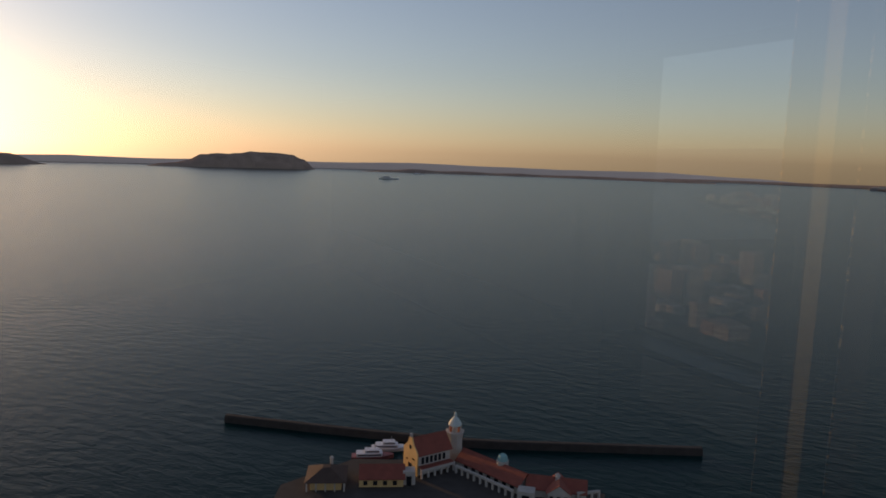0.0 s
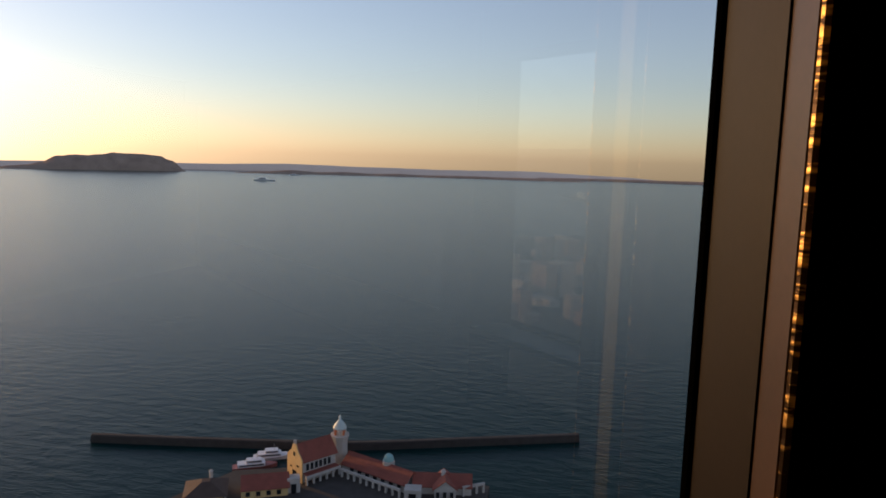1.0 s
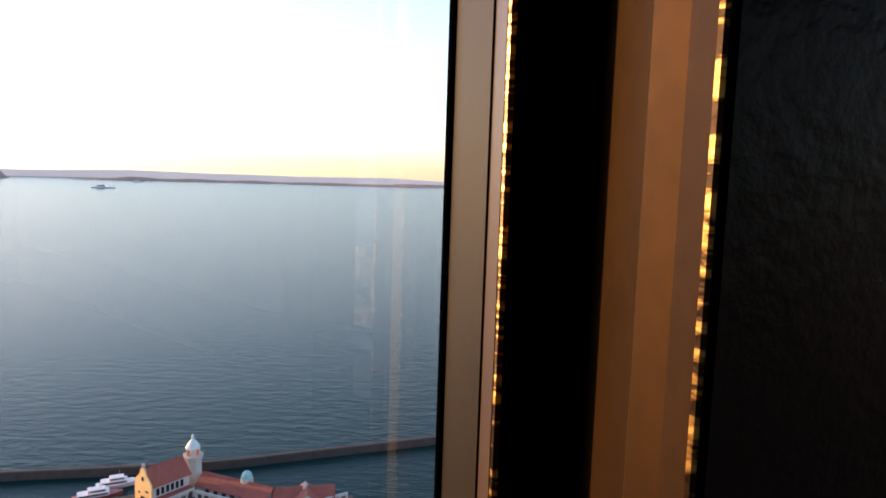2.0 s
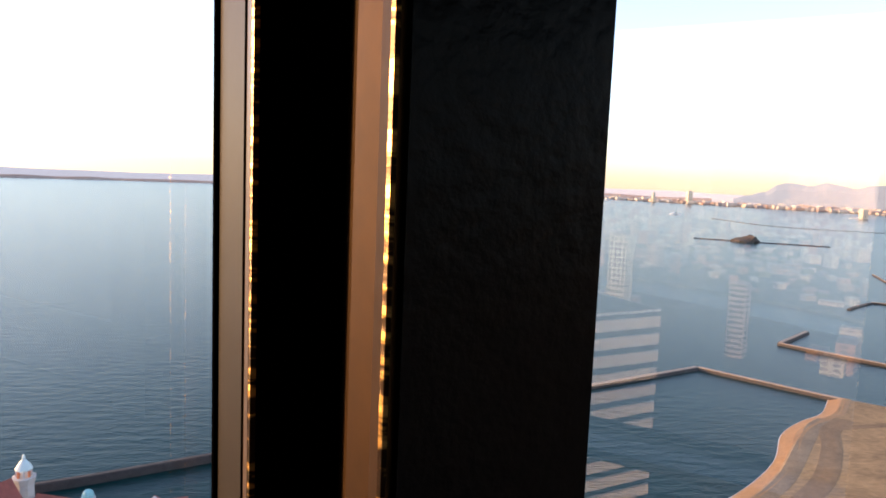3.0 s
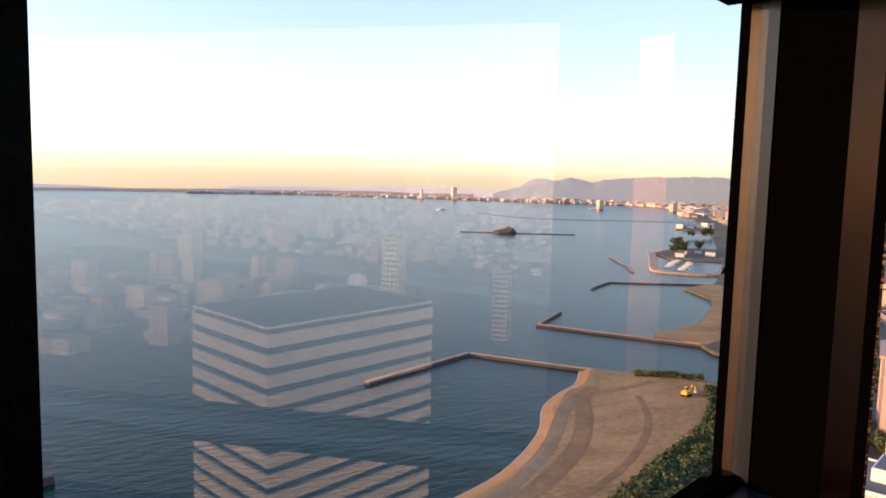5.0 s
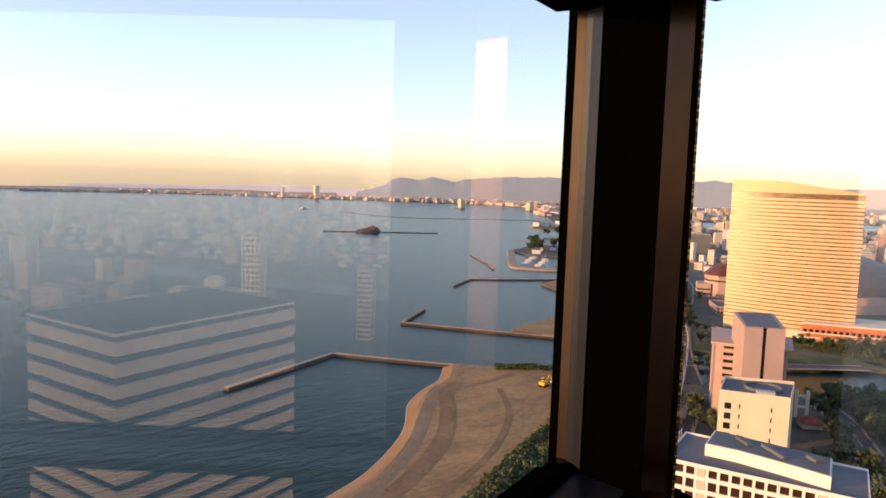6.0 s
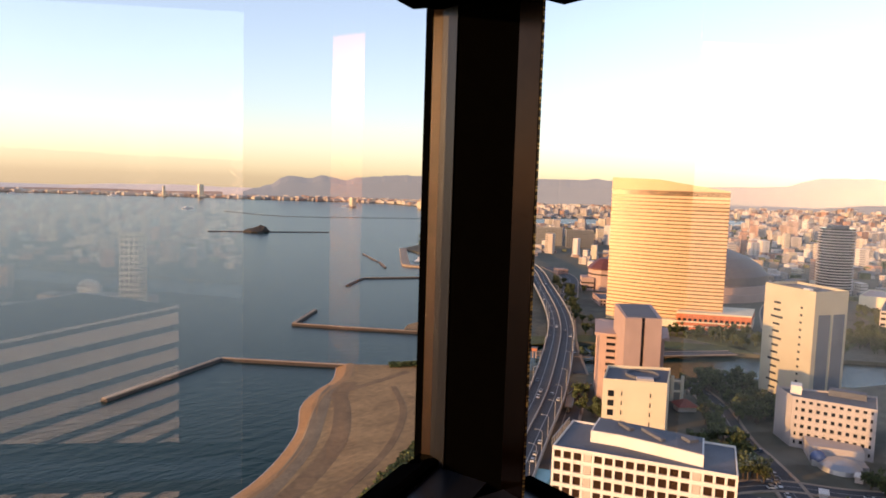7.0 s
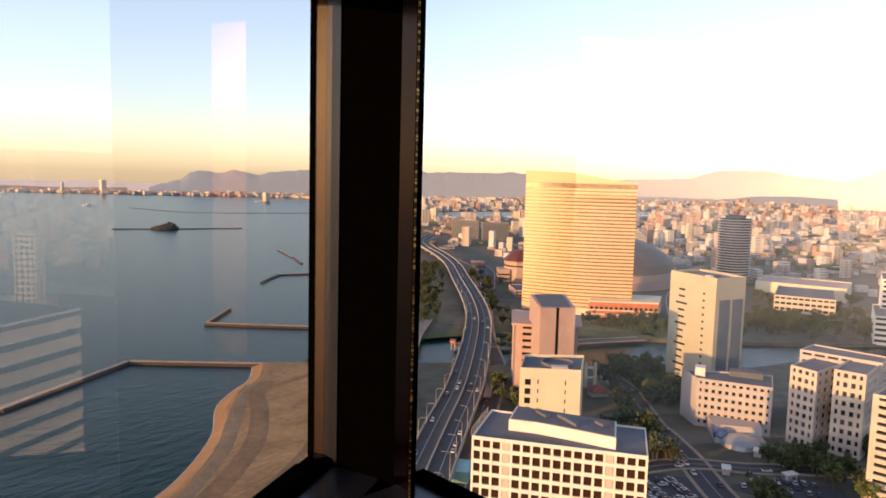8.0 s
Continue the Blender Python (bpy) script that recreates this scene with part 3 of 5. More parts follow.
def hill(name, az0, az1, dist, profile, material, label, deep=120.0, base=-1.0, category="island", kind=""):
    """A ridge seen from the deck: bearings in degrees left of +y, heights in metres at even steps, rough along the crest."""
    bm = bmesh.new()
    rows = []
    steps = len(profile) * 8
    for i in range(steps + 1):
        f = i / steps
        k = f * (len(profile) - 1)
        a, b = profile[int(k)], profile[min(int(k) + 1, len(profile) - 1)]
        s = k - int(k)
        h = a + (b - a) * (s * s * (3 - 2 * s))
        az = radians(az0 + (az1 - az0) * f)
        jag = noise.noise((f * 40, dist * 0.01, 0)) * 0.05 * h + noise.noise((f * 130, dist * 0.01, 3)) * 0.025 * h
        rows.append([bm.verts.new((-math.sin(az) * (dist + d), math.cos(az) * (dist + d), base + (h + jag) * q)) for d, q in ((-deep, 0), (-deep * 0.8, 0.3), (-deep * 0.45, 0.72), (0, 1.0), (deep * 0.4, 0.5), (deep * 0.5, 0))])
    for a, b in zip(rows, rows[1:]):
        for i in range(5):
            bm.faces.new((a[i], a[i + 1], b[i + 1], b[i]))
    bm.faces.new(rows[0])
    bm.faces.new(rows[-1][::-1])
    return solid(name, bm, material, label, category, kind)


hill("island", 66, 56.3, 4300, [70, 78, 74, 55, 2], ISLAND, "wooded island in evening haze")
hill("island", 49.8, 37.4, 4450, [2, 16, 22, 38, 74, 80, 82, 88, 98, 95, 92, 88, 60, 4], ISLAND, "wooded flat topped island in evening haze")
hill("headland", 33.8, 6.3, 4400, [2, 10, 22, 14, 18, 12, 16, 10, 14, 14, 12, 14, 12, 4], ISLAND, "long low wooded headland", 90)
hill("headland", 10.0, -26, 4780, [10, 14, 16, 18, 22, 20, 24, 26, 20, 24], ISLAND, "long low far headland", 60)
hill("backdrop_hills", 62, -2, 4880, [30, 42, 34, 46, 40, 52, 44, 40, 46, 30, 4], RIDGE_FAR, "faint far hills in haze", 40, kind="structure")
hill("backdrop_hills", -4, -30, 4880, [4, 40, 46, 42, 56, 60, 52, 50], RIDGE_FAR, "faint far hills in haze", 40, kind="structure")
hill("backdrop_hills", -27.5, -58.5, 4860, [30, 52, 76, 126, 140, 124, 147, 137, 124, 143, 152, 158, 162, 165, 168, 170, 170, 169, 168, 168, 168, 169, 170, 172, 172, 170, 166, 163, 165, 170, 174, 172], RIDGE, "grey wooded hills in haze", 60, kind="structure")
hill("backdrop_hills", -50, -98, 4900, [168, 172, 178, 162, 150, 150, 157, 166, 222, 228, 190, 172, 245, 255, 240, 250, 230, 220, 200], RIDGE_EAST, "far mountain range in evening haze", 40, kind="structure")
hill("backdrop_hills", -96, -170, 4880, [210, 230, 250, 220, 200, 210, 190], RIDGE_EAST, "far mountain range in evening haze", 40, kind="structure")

# small rocky islet with its reef
islet = thing("rock_islet", "small rounded rocky islet on a low reef", "islet")
bm = bmesh.new()
bmesh.ops.create_icosphere(bm, subdivisions=3, radius=1)
for v in bm.verts:
    k = 1 + 0.22 * noise.noise(v.co * 2.2)
    v.co = Vector((v.co.x * 30 * k, v.co.y * 26 * k, max(-1, (v.co.z if v.co.x > 0.2 else v.co.z * 0.6) * 17 * k)))
bm2 = sweep(smooth([(-90, 52, 0), (-40, 30, 0), (0, 0, 0), (70, -26, 0), (150, -62, 0)], 5), [(-9, -1.5), (-4, 1.6), (4, 1.6), (9, -1.5)])
part("reef", bm2, STONE, islet)
part("rock", bm, paint("mossy_rock", (0.05, 0.042, 0.032), 0.95, 0, 0.5, 0.05, 0.8, 3), islet)
islet.location = (782, 1436, 0)

canal = solid("canal", sheet([(1926, 1736), (2281, 1556), (2700, 1400), (3003, 1324), (2806, 1164), (2440, 1118), (1962, 1338), (1670, 1505)], 2.9, 0.6), WATER, "pale still water of a far canal", "water", "structure")

# ---------- buildings ----------
UNIT = {}


def unit_block(material):
    """A block one metre each way that pieces share and scale."""
    if material.name not in UNIT:
        UNIT[material.name] = flush(block(1, 1, 1), "piece", material)
    return UNIT[material.name]


def storeys(name, label, outline, z0, z1, floors, bays, wall, glass=PANE, pier=0.35, band=0.4, depth=0.5, parapet=1.1, roof=ROOFGREY, sides=None, category="building", group=""):
    """A building: glazed core, a band on each storey and piers between the windows.
    bays: openings on each side of the outline (0: a blank wall)."""
    outline = ccw(list(outline))
    b = thing(name, label, category, group=group)
    core = inset(outline, depth)
    part("core", prism(core, z0, z1 - 0.05), glass, b, "dark glazing")
    h = (z1 - z0) / floors
    slab = flush(prism(outline, 0, h * band), "band", wall)
    for i in range(floors):
        part("band", slab, wall, b, "", Matrix.Translation((0, 0, z0 + i * h)))
    part("roof", prism(inset(outline, 0.45), z1 - 0.3, z1 + 0.15), roof, b, "flat roof")
    k = len(outline)
    piece = unit_block(wall)
    for s in range(k):
        p, q = Vector(outline[s]), Vector(outline[(s + 1) % k])
        d = q - p
        turn = math.atan2(d.y, d.x)
        nrm = Vector((-d.y, d.x)).normalized()
        mid = (p + q) / 2 + nrm * 0.15
        part("parapet", piece, wall, b, "", Matrix.LocRotScale((mid.x, mid.y, z1 - h * 0.1), Euler((0, 0, turn)), (d.length, 0.3, parapet + h * 0.1)))
        n = bays[s % len(bays)]
        if n < 0:
            continue
        if n == 0:
            m2 = (p + q) / 2 + nrm * (depth * 0.5 - 0.08)
            part("blank_wall", piece, wall, b, "", Matrix.LocRotScale((m2.x, m2.y, z0), Euler((0, 0, turn)), (d.length, depth, z1 - z0)))
            continue
        w = d.length / n
        for i in range(n + 1):
            c = p + d * (i / n) + nrm * (depth * 0.5 + 0.02)
            wid = w * pier * (1.0 if 0 < i < n else 0.9)
            off = (wid / 2 if i == 0 else -wid / 2 if i == n else 0)
            c = c + d.normalized() * off
            part("pier", piece, wall, b, "", Matrix.LocRotScale((c.x, c.y, z0), Euler((0, 0, turn)), (wid, depth, z1 - z0 + 0.02)))
    return b


# hotel tower: a thin slab with a slightly bowed front and a falling roofline
hotel = thing("hotel_tower", "tall cream hotel slab glowing gold in low sun", "hotel")
HL, HR = Vector((561, 370)), Vector((601, 277.3))
along = (HR - HL).normalized()
out = Vector((-along.y, along.x))
out = out if out.dot(-HL) > 0 else -out


def bow(inset_by=0.0, n=12):
    w = (HR - HL).length
    front = [HL + along * (w * i / n) + out * (7 * math.sin(math.pi * i / n) - inset_by) for i in range(n + 1)]
    back = [p - out * (30 - 2 * inset_by) for p in (HR - along * 6, HL + along * 6)]
    return [tuple(p) for p in front + back]


shape = bow()
shape_in = bow(0.9)
part("core", prism(shape_in, 2, 121), HOTEL_GLASS, hotel, "golden brown glazing")
N_FLOOR = 34
FH = (119.0 - 10.0) / N_FLOOR
slab = flush(prism(shape, 0, FH * 0.62), "floor_band", HOTEL)
for i in range(N_FLOOR):
    part("floor_band", slab, HOTEL, hotel, "", Matrix.Translation((0, 0, 10 + i * FH)))
part("plinth", prism(shape, 2, 9.2), HOTEL, hotel)
n_front = 13
tops = [133.0 - 1.0 * i / 5 if i < 6 else 132.0 - (i - 5) * 1.25 for i in range(n_front)] + [123.0, 132]
part("crown", prism(bow(-0.1), 122.2, tops), HOTEL, hotel, "blank sloping crown wall")
part("crown_recess", prism(bow(1.2), 119, 122.3), HOTEL_GLASS, hotel, "dark recess under the crown")
pod = thing("hotel_podium", "orange and cream podium beside the hotel tower", "building")
PB = [(569, 303), (604, 253), (645, 268), (612, 318)]
part("hall", prism(ccw(PB), 2, 17), REDBRICK, pod)
for z, m, g in ((5, CREAM, 0.4), (9, CREAM, 0.4), (12.8, REDBRICK, 0.5), (16.6, CREAM, 0.3)):
    part("cornice", prism(inset(ccw(PB), -g), z, z + 1.2), m, pod)
for i in range(14):
    p = Vector(PB[0]) + (Vector(PB[1]) - Vector(PB[0])) * ((i + 0.5) / 14)
    part("opening", unit_block(PANE), PANE, pod, "", Matrix.LocRotScale((p.x, p.y, 10.3), Euler((0, 0, math.atan2(-50, 35))), (2.4, 1.4, 2.2)))
part("low_block", prism(ccw([(560, 338), (575, 306), (600, 318), (590, 350)]), 2, 9), CREAM, pod)

# stadium with its stepped dome roof behind the hotel
stadium = thing("stadium", "large stadium with a stepped titanium dome", "stadium")
prof = [(118, 0), (118, 22), (112, 24), (108, 34), (98, 46), (82, 57), (62, 65), (38, 70), (0.5, 72)]
part("drum", lathe([(106, 2), (106, 14), (103, 14), (103, 24)], sides=48), PINK, stadium, "pinkish stone ring")
part("dome", lathe([(r * 0.88, z + 2) for r, z in prof[2:]], sides=48), DOME, stadium, "grey metal dome roof")
part("dome_leaf", lathe([(99, 22), (97, 36), (88, 48), (74, 59), (56, 67), (35, 72), (26, 60)], sides=48), DOME_RED, stadium, "brown roof leaf").scale = (1.004, 1.004, 1.0)
stadium.matrix_world = pose(806, 428, 0) @ Matrix.Diagonal((1, 1, 0.80, 1))
annex = thing("stadium_annex", "pink curved annex with window rows", "building")
part("hall", lathe([(20, 2), (20, 27), (19, 28)], sides=9), PINK, annex)
part("roof", lathe([(21.5, 27.6), (21.5, 28.6), (13, 36), (7, 40)], sides=9), paint("dark_red_metal_roof", (0.13, 0.045, 0.04), 0.5, 0.2, 0.2, 0.1), annex, "dark red cone roof")
part("wing", block(26, 14, 16, -16, 14, 2, None, 40), PINK, annex)
for z in (6, 11):
    part("window_row", block(26.3, 14.3, 1.6, -16, 14, z, None, 40), PANE, annex)
part("window_row", lathe([(20.15, 21), (20.15, 22.6)], sides=9), PANE, annex)
annex.location = (716, 476, 0)
storeys("low_shop", "low pink commercial block", [(610, 410), (640, 440), (655, 425), (622, 395)], 2, 9, 2, [8, 6], PINK)

# white office with a square window grid
white = storeys("white_office", "white office block with a grid of square windows", [(163, 123), (184.5, 77.5), (206, 88), (186.5, 133)], 2, 47, 12, [17, 8], WHITE, PANE_WARM, 0.24, 0.30, 0.5, 0.7)
PENT = ccw([(175.5, 118.5), (178.8, 110.9), (180.9, 102.2), (182.5, 93.9), (183.7, 87), (197, 93.5), (188, 124)])
part("penthouse", prism(PENT, 46.9, 50.6), WHITE, white, "curved white roof storey")
part("penthouse_roof", prism(inset(PENT, 0.5), 50.5, 50.8), ROOFGREY, white)
for k in (3, 13):
    p = Vector((163, 123)).lerp(Vector((184.5, 77.5)), (k + 0.5) / 17) + Vector((0.42, 0.2))
    for i in range(12):
        part("beige_panel", unit_block(BEIGE), BEIGE, white, "", Matrix.LocRotScale((p.x, p.y, 2 + 3.75 * i + 1.2), Euler((0, 0, math.atan2(-45.5, 21.5))), (2.0, 0.9, 2.5)))
for x, y, sx, sy in ((186, 113, 2, 6), (191, 95, 3.2, 4), (186, 104, 1.5, 10)):
    part("roof_box", block(sx, sy, 0.9, x, y, 50.8, None, -25, 0.08), ROOFGREY, white)
for i in range(9):
    part("rail_post", block(0.12, 0.12, 2.2, 164.5 + i * 2.4, 124.3 + i * 1.03, 47), STEEL, white)
part("rail", sweep([Vector((164.5, 124.3, 49.1)), Vector((184, 132.6, 49.1))], [(-0.08, 0), (-0.08, 0.14), (0.08, 0.14), (0.08, 0)]), STEEL, white)

cream = storeys("cream_block", "cream block with a ringed roof terrace", [(257.5, 169), (273, 147.5), (298, 160), (279, 181)], 2, 40, 9, [0, 7, 0, 0], CREAM, PANE, 0.35, 0.4, 0.6, 1.4)
for i in range(8):
    for u in (0.3, 0.75):
        p = Vector((257.5, 169)).lerp(Vector((273, 147.5)), u)
        part("slit_window", unit_block(PANE), PANE, cream, "", Matrix.LocRotScale((p.x, p.y, 5 + i * 4.2), Euler((0, 0, math.atan2(-21.5, 15.5))), (0.5, 0.3, 1.9)))
    p = Vector((257.5, 169)).lerp(Vector((279, 181)), 0.55)
    part("side_window", unit_block(PANE), PANE, cream, "", Matrix.LocRotScale((p.x, p.y, 5 + i * 4.2), Euler((0, 0, math.atan2(12, 21.5))), (9, 0.3, 2.0)))
for i in range(8):
    p = Vector((257.5, 169)).lerp(Vector((273, 147.5)), 0.13)
    part("window_column", unit_block(PANE), PANE, cream, "", Matrix.LocRotScale((p.x, p.y, 4.4 + i * 4.2), Euler((0, 0, math.atan2(-21.5, 15.5))), (2.6, 0.3, 2.6)))
part("roof_well", lathe([(7.5, 40.1), (7.5, 41.4), (6.8, 41.4), (6.8, 40.3)], sides=32, x=279, y=163), ROOFGREY, cream, "round roof ring")
part("roof_box", block(7, 4, 1.8, 271, 157, 40.1, None, -54, 0.1), GREY_W, cream)

pink = storeys("pink_office", "pink granite office with louvred wings and a tall core", [(325.5, 217.5), (342, 188), (366, 203), (357.5, 241)], 2, 43, 11, [1, 1, 1, 1], PINK, PANE, 0.12, 0.55, 1.2, 1.0)
part("core_tower", prism(ccw([(306, 190), (312.2, 184.4), (346, 212.5), (340, 218.5)]), 2, 59), PINK, pink, "blank pink core tower")
part("core_tower", prism(ccw([(313.4, 183.2), (319.6, 177.6), (355.5, 205), (347.4, 211.2)]), 2, 59), PINK, pink, "blank pink core tower")
part("core_slot", prism(ccw([(312.6, 185.4), (314.2, 184.0), (348, 211), (346, 213)]), 2, 57.5), PANE, pink, "dark glazed slot")
for eave in ([(323, 219), (333, 199), (347, 208), (358, 243)], [(335, 195), (342.5, 185.5), (369, 201.5), (360, 242)]):
    part("eaves", prism(ccw(eave), 43.2, 44.6), PINK, pink, "wide pink eaves slab")
part("core_roof", prism(ccw([(309, 191), (319.4, 180), (352, 205), (340, 216)]), 58.6, 59.3), ROOFGREY, pink)

b5 = storeys("cream_tower", "cream office tower with a glazed shaded side", [(410, 165), (394, 132.5), (415.5, 123.5), (432, 156)], 2, 71, 17, [0], BEIGE_GREY, BLUEGLASS, 0.25, 0.3, 0.7, 1.5)
for i in range(15):
    for u, w in ((0.28, 5.0 if i % 3 else 9.0), (0.76, 1.6)):
        p = Vector((410, 165)).lerp(Vector((394, 132.5)), u)
        part("window_row", unit_block(PANE), PANE, b5, "", Matrix.LocRotScale((p.x, p.y, 6 + i * 4), Euler((0, 0, math.atan2(32.5, 16))), (w, 0.35, 1.2)))
part("roof_box", block(14, 9, 1.2, 413, 145, 71, None, 63, 0.1), ROOFGREY, b5)
for u, w in ((0.30, 8.2), (0.74, 8.2)):
    p = Vector((394, 132.5)).lerp(Vector((415.5, 123.5)), u)
    part("glazed_recess", unit_block(BLUEGLASS), BLUEGLASS, b5, "tall blue grey glazing", Matrix.LocRotScale((p.x, p.y, 3), Euler((0, 0, math.atan2(-9, 21.5))), (w, 0.6, 57)))
part("roof_box", block(4, 3, 1.4, 404, 140, 71, None, 63, 0.1), WHITE, b5)

drum = thing("round_tower", "dark round apartment tower with pale balcony bands", "building")
part("core", lathe([(19, 2), (19, 84)], sides=32), PANE, drum)
ringm = flush(lathe([(20.4, 0), (20.4, 1.2), (19.2, 1.2)], sides=32), "balcony", GREY_W)
for i in range(24):
    part("balcony", ringm, GREY_W, drum, "", Matrix.Translation((0, 0, 5 + i * 3.3)))
part("roof_plant", lathe([(12, 84), (12, 87), (11, 87.4)], sides=24), ROOFGREY, drum)
drum.location = (918, 291, 0)

b6 = storeys("grey_hall", "pale grey institute with rows of square windows", [(363, 137), (350.5, 124.5), (359.5, 91), (384, 98)], 2, 26, 6, [0, 11, 3, 6], GREY_W, PANE, 0.5, 0.55, 0.5, 1.0)
part("roof_house", block(7, 5, 4.5, 361, 127, 26, None, 20, 0.1), WHITE, b6)
part("roof_house", block(6, 16, 3.0, 374, 108, 26, None, 15, 0.1), ROOFGREY, b6)
part("canopy_hall", prism(ccw([(352, 119), (340, 112), (350, 92), (360, 97)]), 2, 9), GREY_W, b6)
part("canopy_roof", prism(ccw([(340, 112), (333, 108), (343, 88), (350, 92)]), 2, 5), STEEL, b6)

storeys("white_flats", "white apartment block with small square windows", [(359.6, 84), (354.6, 71.5), (381, 66), (386, 78.5)], 2, 39, 9, [4, 4, 0, 0], BEIGE, PANE, 0.45, 0.46, 0.5, 0.8)
storeys("white_flats", "white apartment block with small square windows", [(357, 65.2), (356.6, 52.3), (382, 51), (384, 64)], 2, 41, 9, [4, 5, 0, 0], BEIGE, PANE, 0.45, 0.46, 0.5, 0.8)
storeys("white_flats", "pale slab behind paired apartment blocks", [(384, 86), (382, 50), (398, 49), (402, 84)], 2, 42, 10, [6, 3], GREY_W, PANE, 0.2, 0.6, 0.8, 0.8)
storeys("balcony_flats", "pale apartment tower with dark balcony stripes", [(304, 42), (302, 18), (325, 14), (328, 38)], 2, 46.3, 14, [1, 1], BEIGE, PANE, 0.1, 0.55, 1.2, 0.8)
storeys("striped_office", "pale banded office tower with dark window strips", [(106.6, -68.7), (118.6, -94.7), (158.3, -77.8), (146.3, -51.8)], 2, 95.6, 25, [-1], STRIPE, PANE, 0.02, 0.62, 0.6, 0.1, RUBBER)
storeys("sports_hall", "long low cream sports hall with blank walls", [(837, 239), (846, 149), (910, 156), (901, 247)], 2, 17, 2, [0], CREAM, PANE, 0.2, 0.8, 0.6, 1.0, PINK)
storeys("long_school", "long low white institute building", [(706, 184), (716, 134), (790, 150), (780, 200)], 2, 22, 4, [10, 8], BEIGE, PANE, 0.2, 0.55, 0.6)
storeys("banded_office", "long white office with dark window bands", [(640, 92), (650, 50), (715, 62), (705, 104)], 2, 24, 5, [1, 1], WHITE, PANE, 0.02, 0.5, 0.7)
storeys("banded_office", "white stepped office with dark window bands", [(690, 96), (700, 20), (760, 30), (750, 106)], 2, 48, 11, [8, 6], WHITE, PANE, 0.12, 0.5, 0.7)
storeys("apartment_slab", "grey apartment slab lit on its end wall", [(1140, 932), (1163, 880), (1181, 888), (1158, 940)], 2, 38, 11, [12, 0], DARKGREY, PANE, 0.15, 0.5, 0.8)
storeys("apartment_slab", "grey apartment slab lit on its end wall", [(1141, 853), (1175, 812), (1190, 824), (1156, 866)], 2, 37, 11, [12, 0], DARKGREY, PANE, 0.15, 0.5, 0.8)
storeys("glass_hall", "small teal glass hall beside the expressway", [(211, 174.5), (216, 164.5), (228, 170.5), (222, 180.5)], 2, 7.2, 1, [6, 5], TEAL, TEAL, 0.12, 0.15, 0.3, 0.3, TEAL)

# far town: too many to count
def in_poly(x, y, poly):
    inside, j = False, len(poly) - 1
    for i in range(len(poly)):
        (xi, yi), (xj, yj) = poly[i], poly[j]
        if (yi > y) != (yj > y) and x < (xj - xi) * (y - yi) / (yj - yi) + xi:
            inside = not inside
        j = i
    return inside


TOWN = [(760, 560), (1000, 880), (1350, 1300), (1550, 1500), (1950, 2020), (2420, 2520), (2480, 3120), (2010, 3540), (1400, 4110), (950, 4390), (320, 4470), (270, 4760), (1500, 4520), (2850, 3780), (3820, 2750), (4600, 1180), (4750, -200), (4200, -2100), (1600, -1900), (1010, -880), (830, -180), (800, 60), (920, 130), (900, 260), (960, 420)]


CANAL = [(1860, 1780), (2281, 1620), (2760, 1450), (3080, 1350), (2860, 1100), (2440, 1060), (1900, 1290), (1600, 1480)]


def town(name, count, near, far, size, high, material, label, seed, power=0.5):
    rnd = random.Random(seed)
    verts, faces, made, tries = [], [], 0, 0
    while made < count and tries < count * 20:
        tries += 1
        az = radians(-rnd.uniform(4, 150))
        d = near + (far - near) * rnd.random() ** (1 / (1 + power))
        x, y = -math.sin(az) * d, math.cos(az) * d
        if not in_poly(x, y, TOWN):
            continue
        if math.hypot(x - 790, y - 440) < 140 or (d < 1250 and abs(math.degrees(az) + 57) < 10 and d < 800):
            continue
        if in_poly(x, y, CANAL) or math.hypot(x - 1165, y - 870) < 110:
            continue
        patch = noise.noise((x * 0.004, y * 0.004, seed))
        if patch < -0.25:
            continue
        sx, sy = rnd.uniform(*size) * (0.7 + d / 3500), rnd.uniform(*size) * (0.7 + d / 3500)
        h = high[0] + (high[1] - high[0]) * rnd.random() ** 2.5 * (1 + patch)
        h *= 1 - 0.62 * min(1, max(0, (y - 1900) / 900))
        a = 0.42 + rnd.gauss(0, 0.1) + (0.5 if noise.noise((x * 0.002, y * 0.002, 7)) > 0 else 0)
        c, s = math.cos(a), math.sin(a)
        k = len(verts)
        for z in (2.0, 2.6 + h):
            for ex, ey in ((-1, -1), (1, -1), (1, 1), (-1, 1)):
                verts.append((x + (c * ex * sx - s * ey * sy) / 2, y + (s * ex * sx + c * ey * sy) / 2, z))
        faces += [(k + 4, k + 5, k + 6, k + 7)] + [(k + i, k + (i + 1) % 4, k + 4 + (i + 1) % 4, k + 4 + i) for i in range(4)]
        made += 1
    me = bpy.data.meshes.new(name)
    me.from_pydata(verts, [], faces)
    me.materials.append(material)
    return tagged(new(name, me), label, "buildings", kind="stuff")


town("town_blocks", 8200, 820, 4650, (7, 18), (7, 33), CITY, "dense far town of cream and pink apartment blocks", 3, 0.9)
town("town_houses", 12000, 700, 4300, (7, 15), (4, 9), HOUSES, "low houses and roofs of the far town", 5, 0.7)

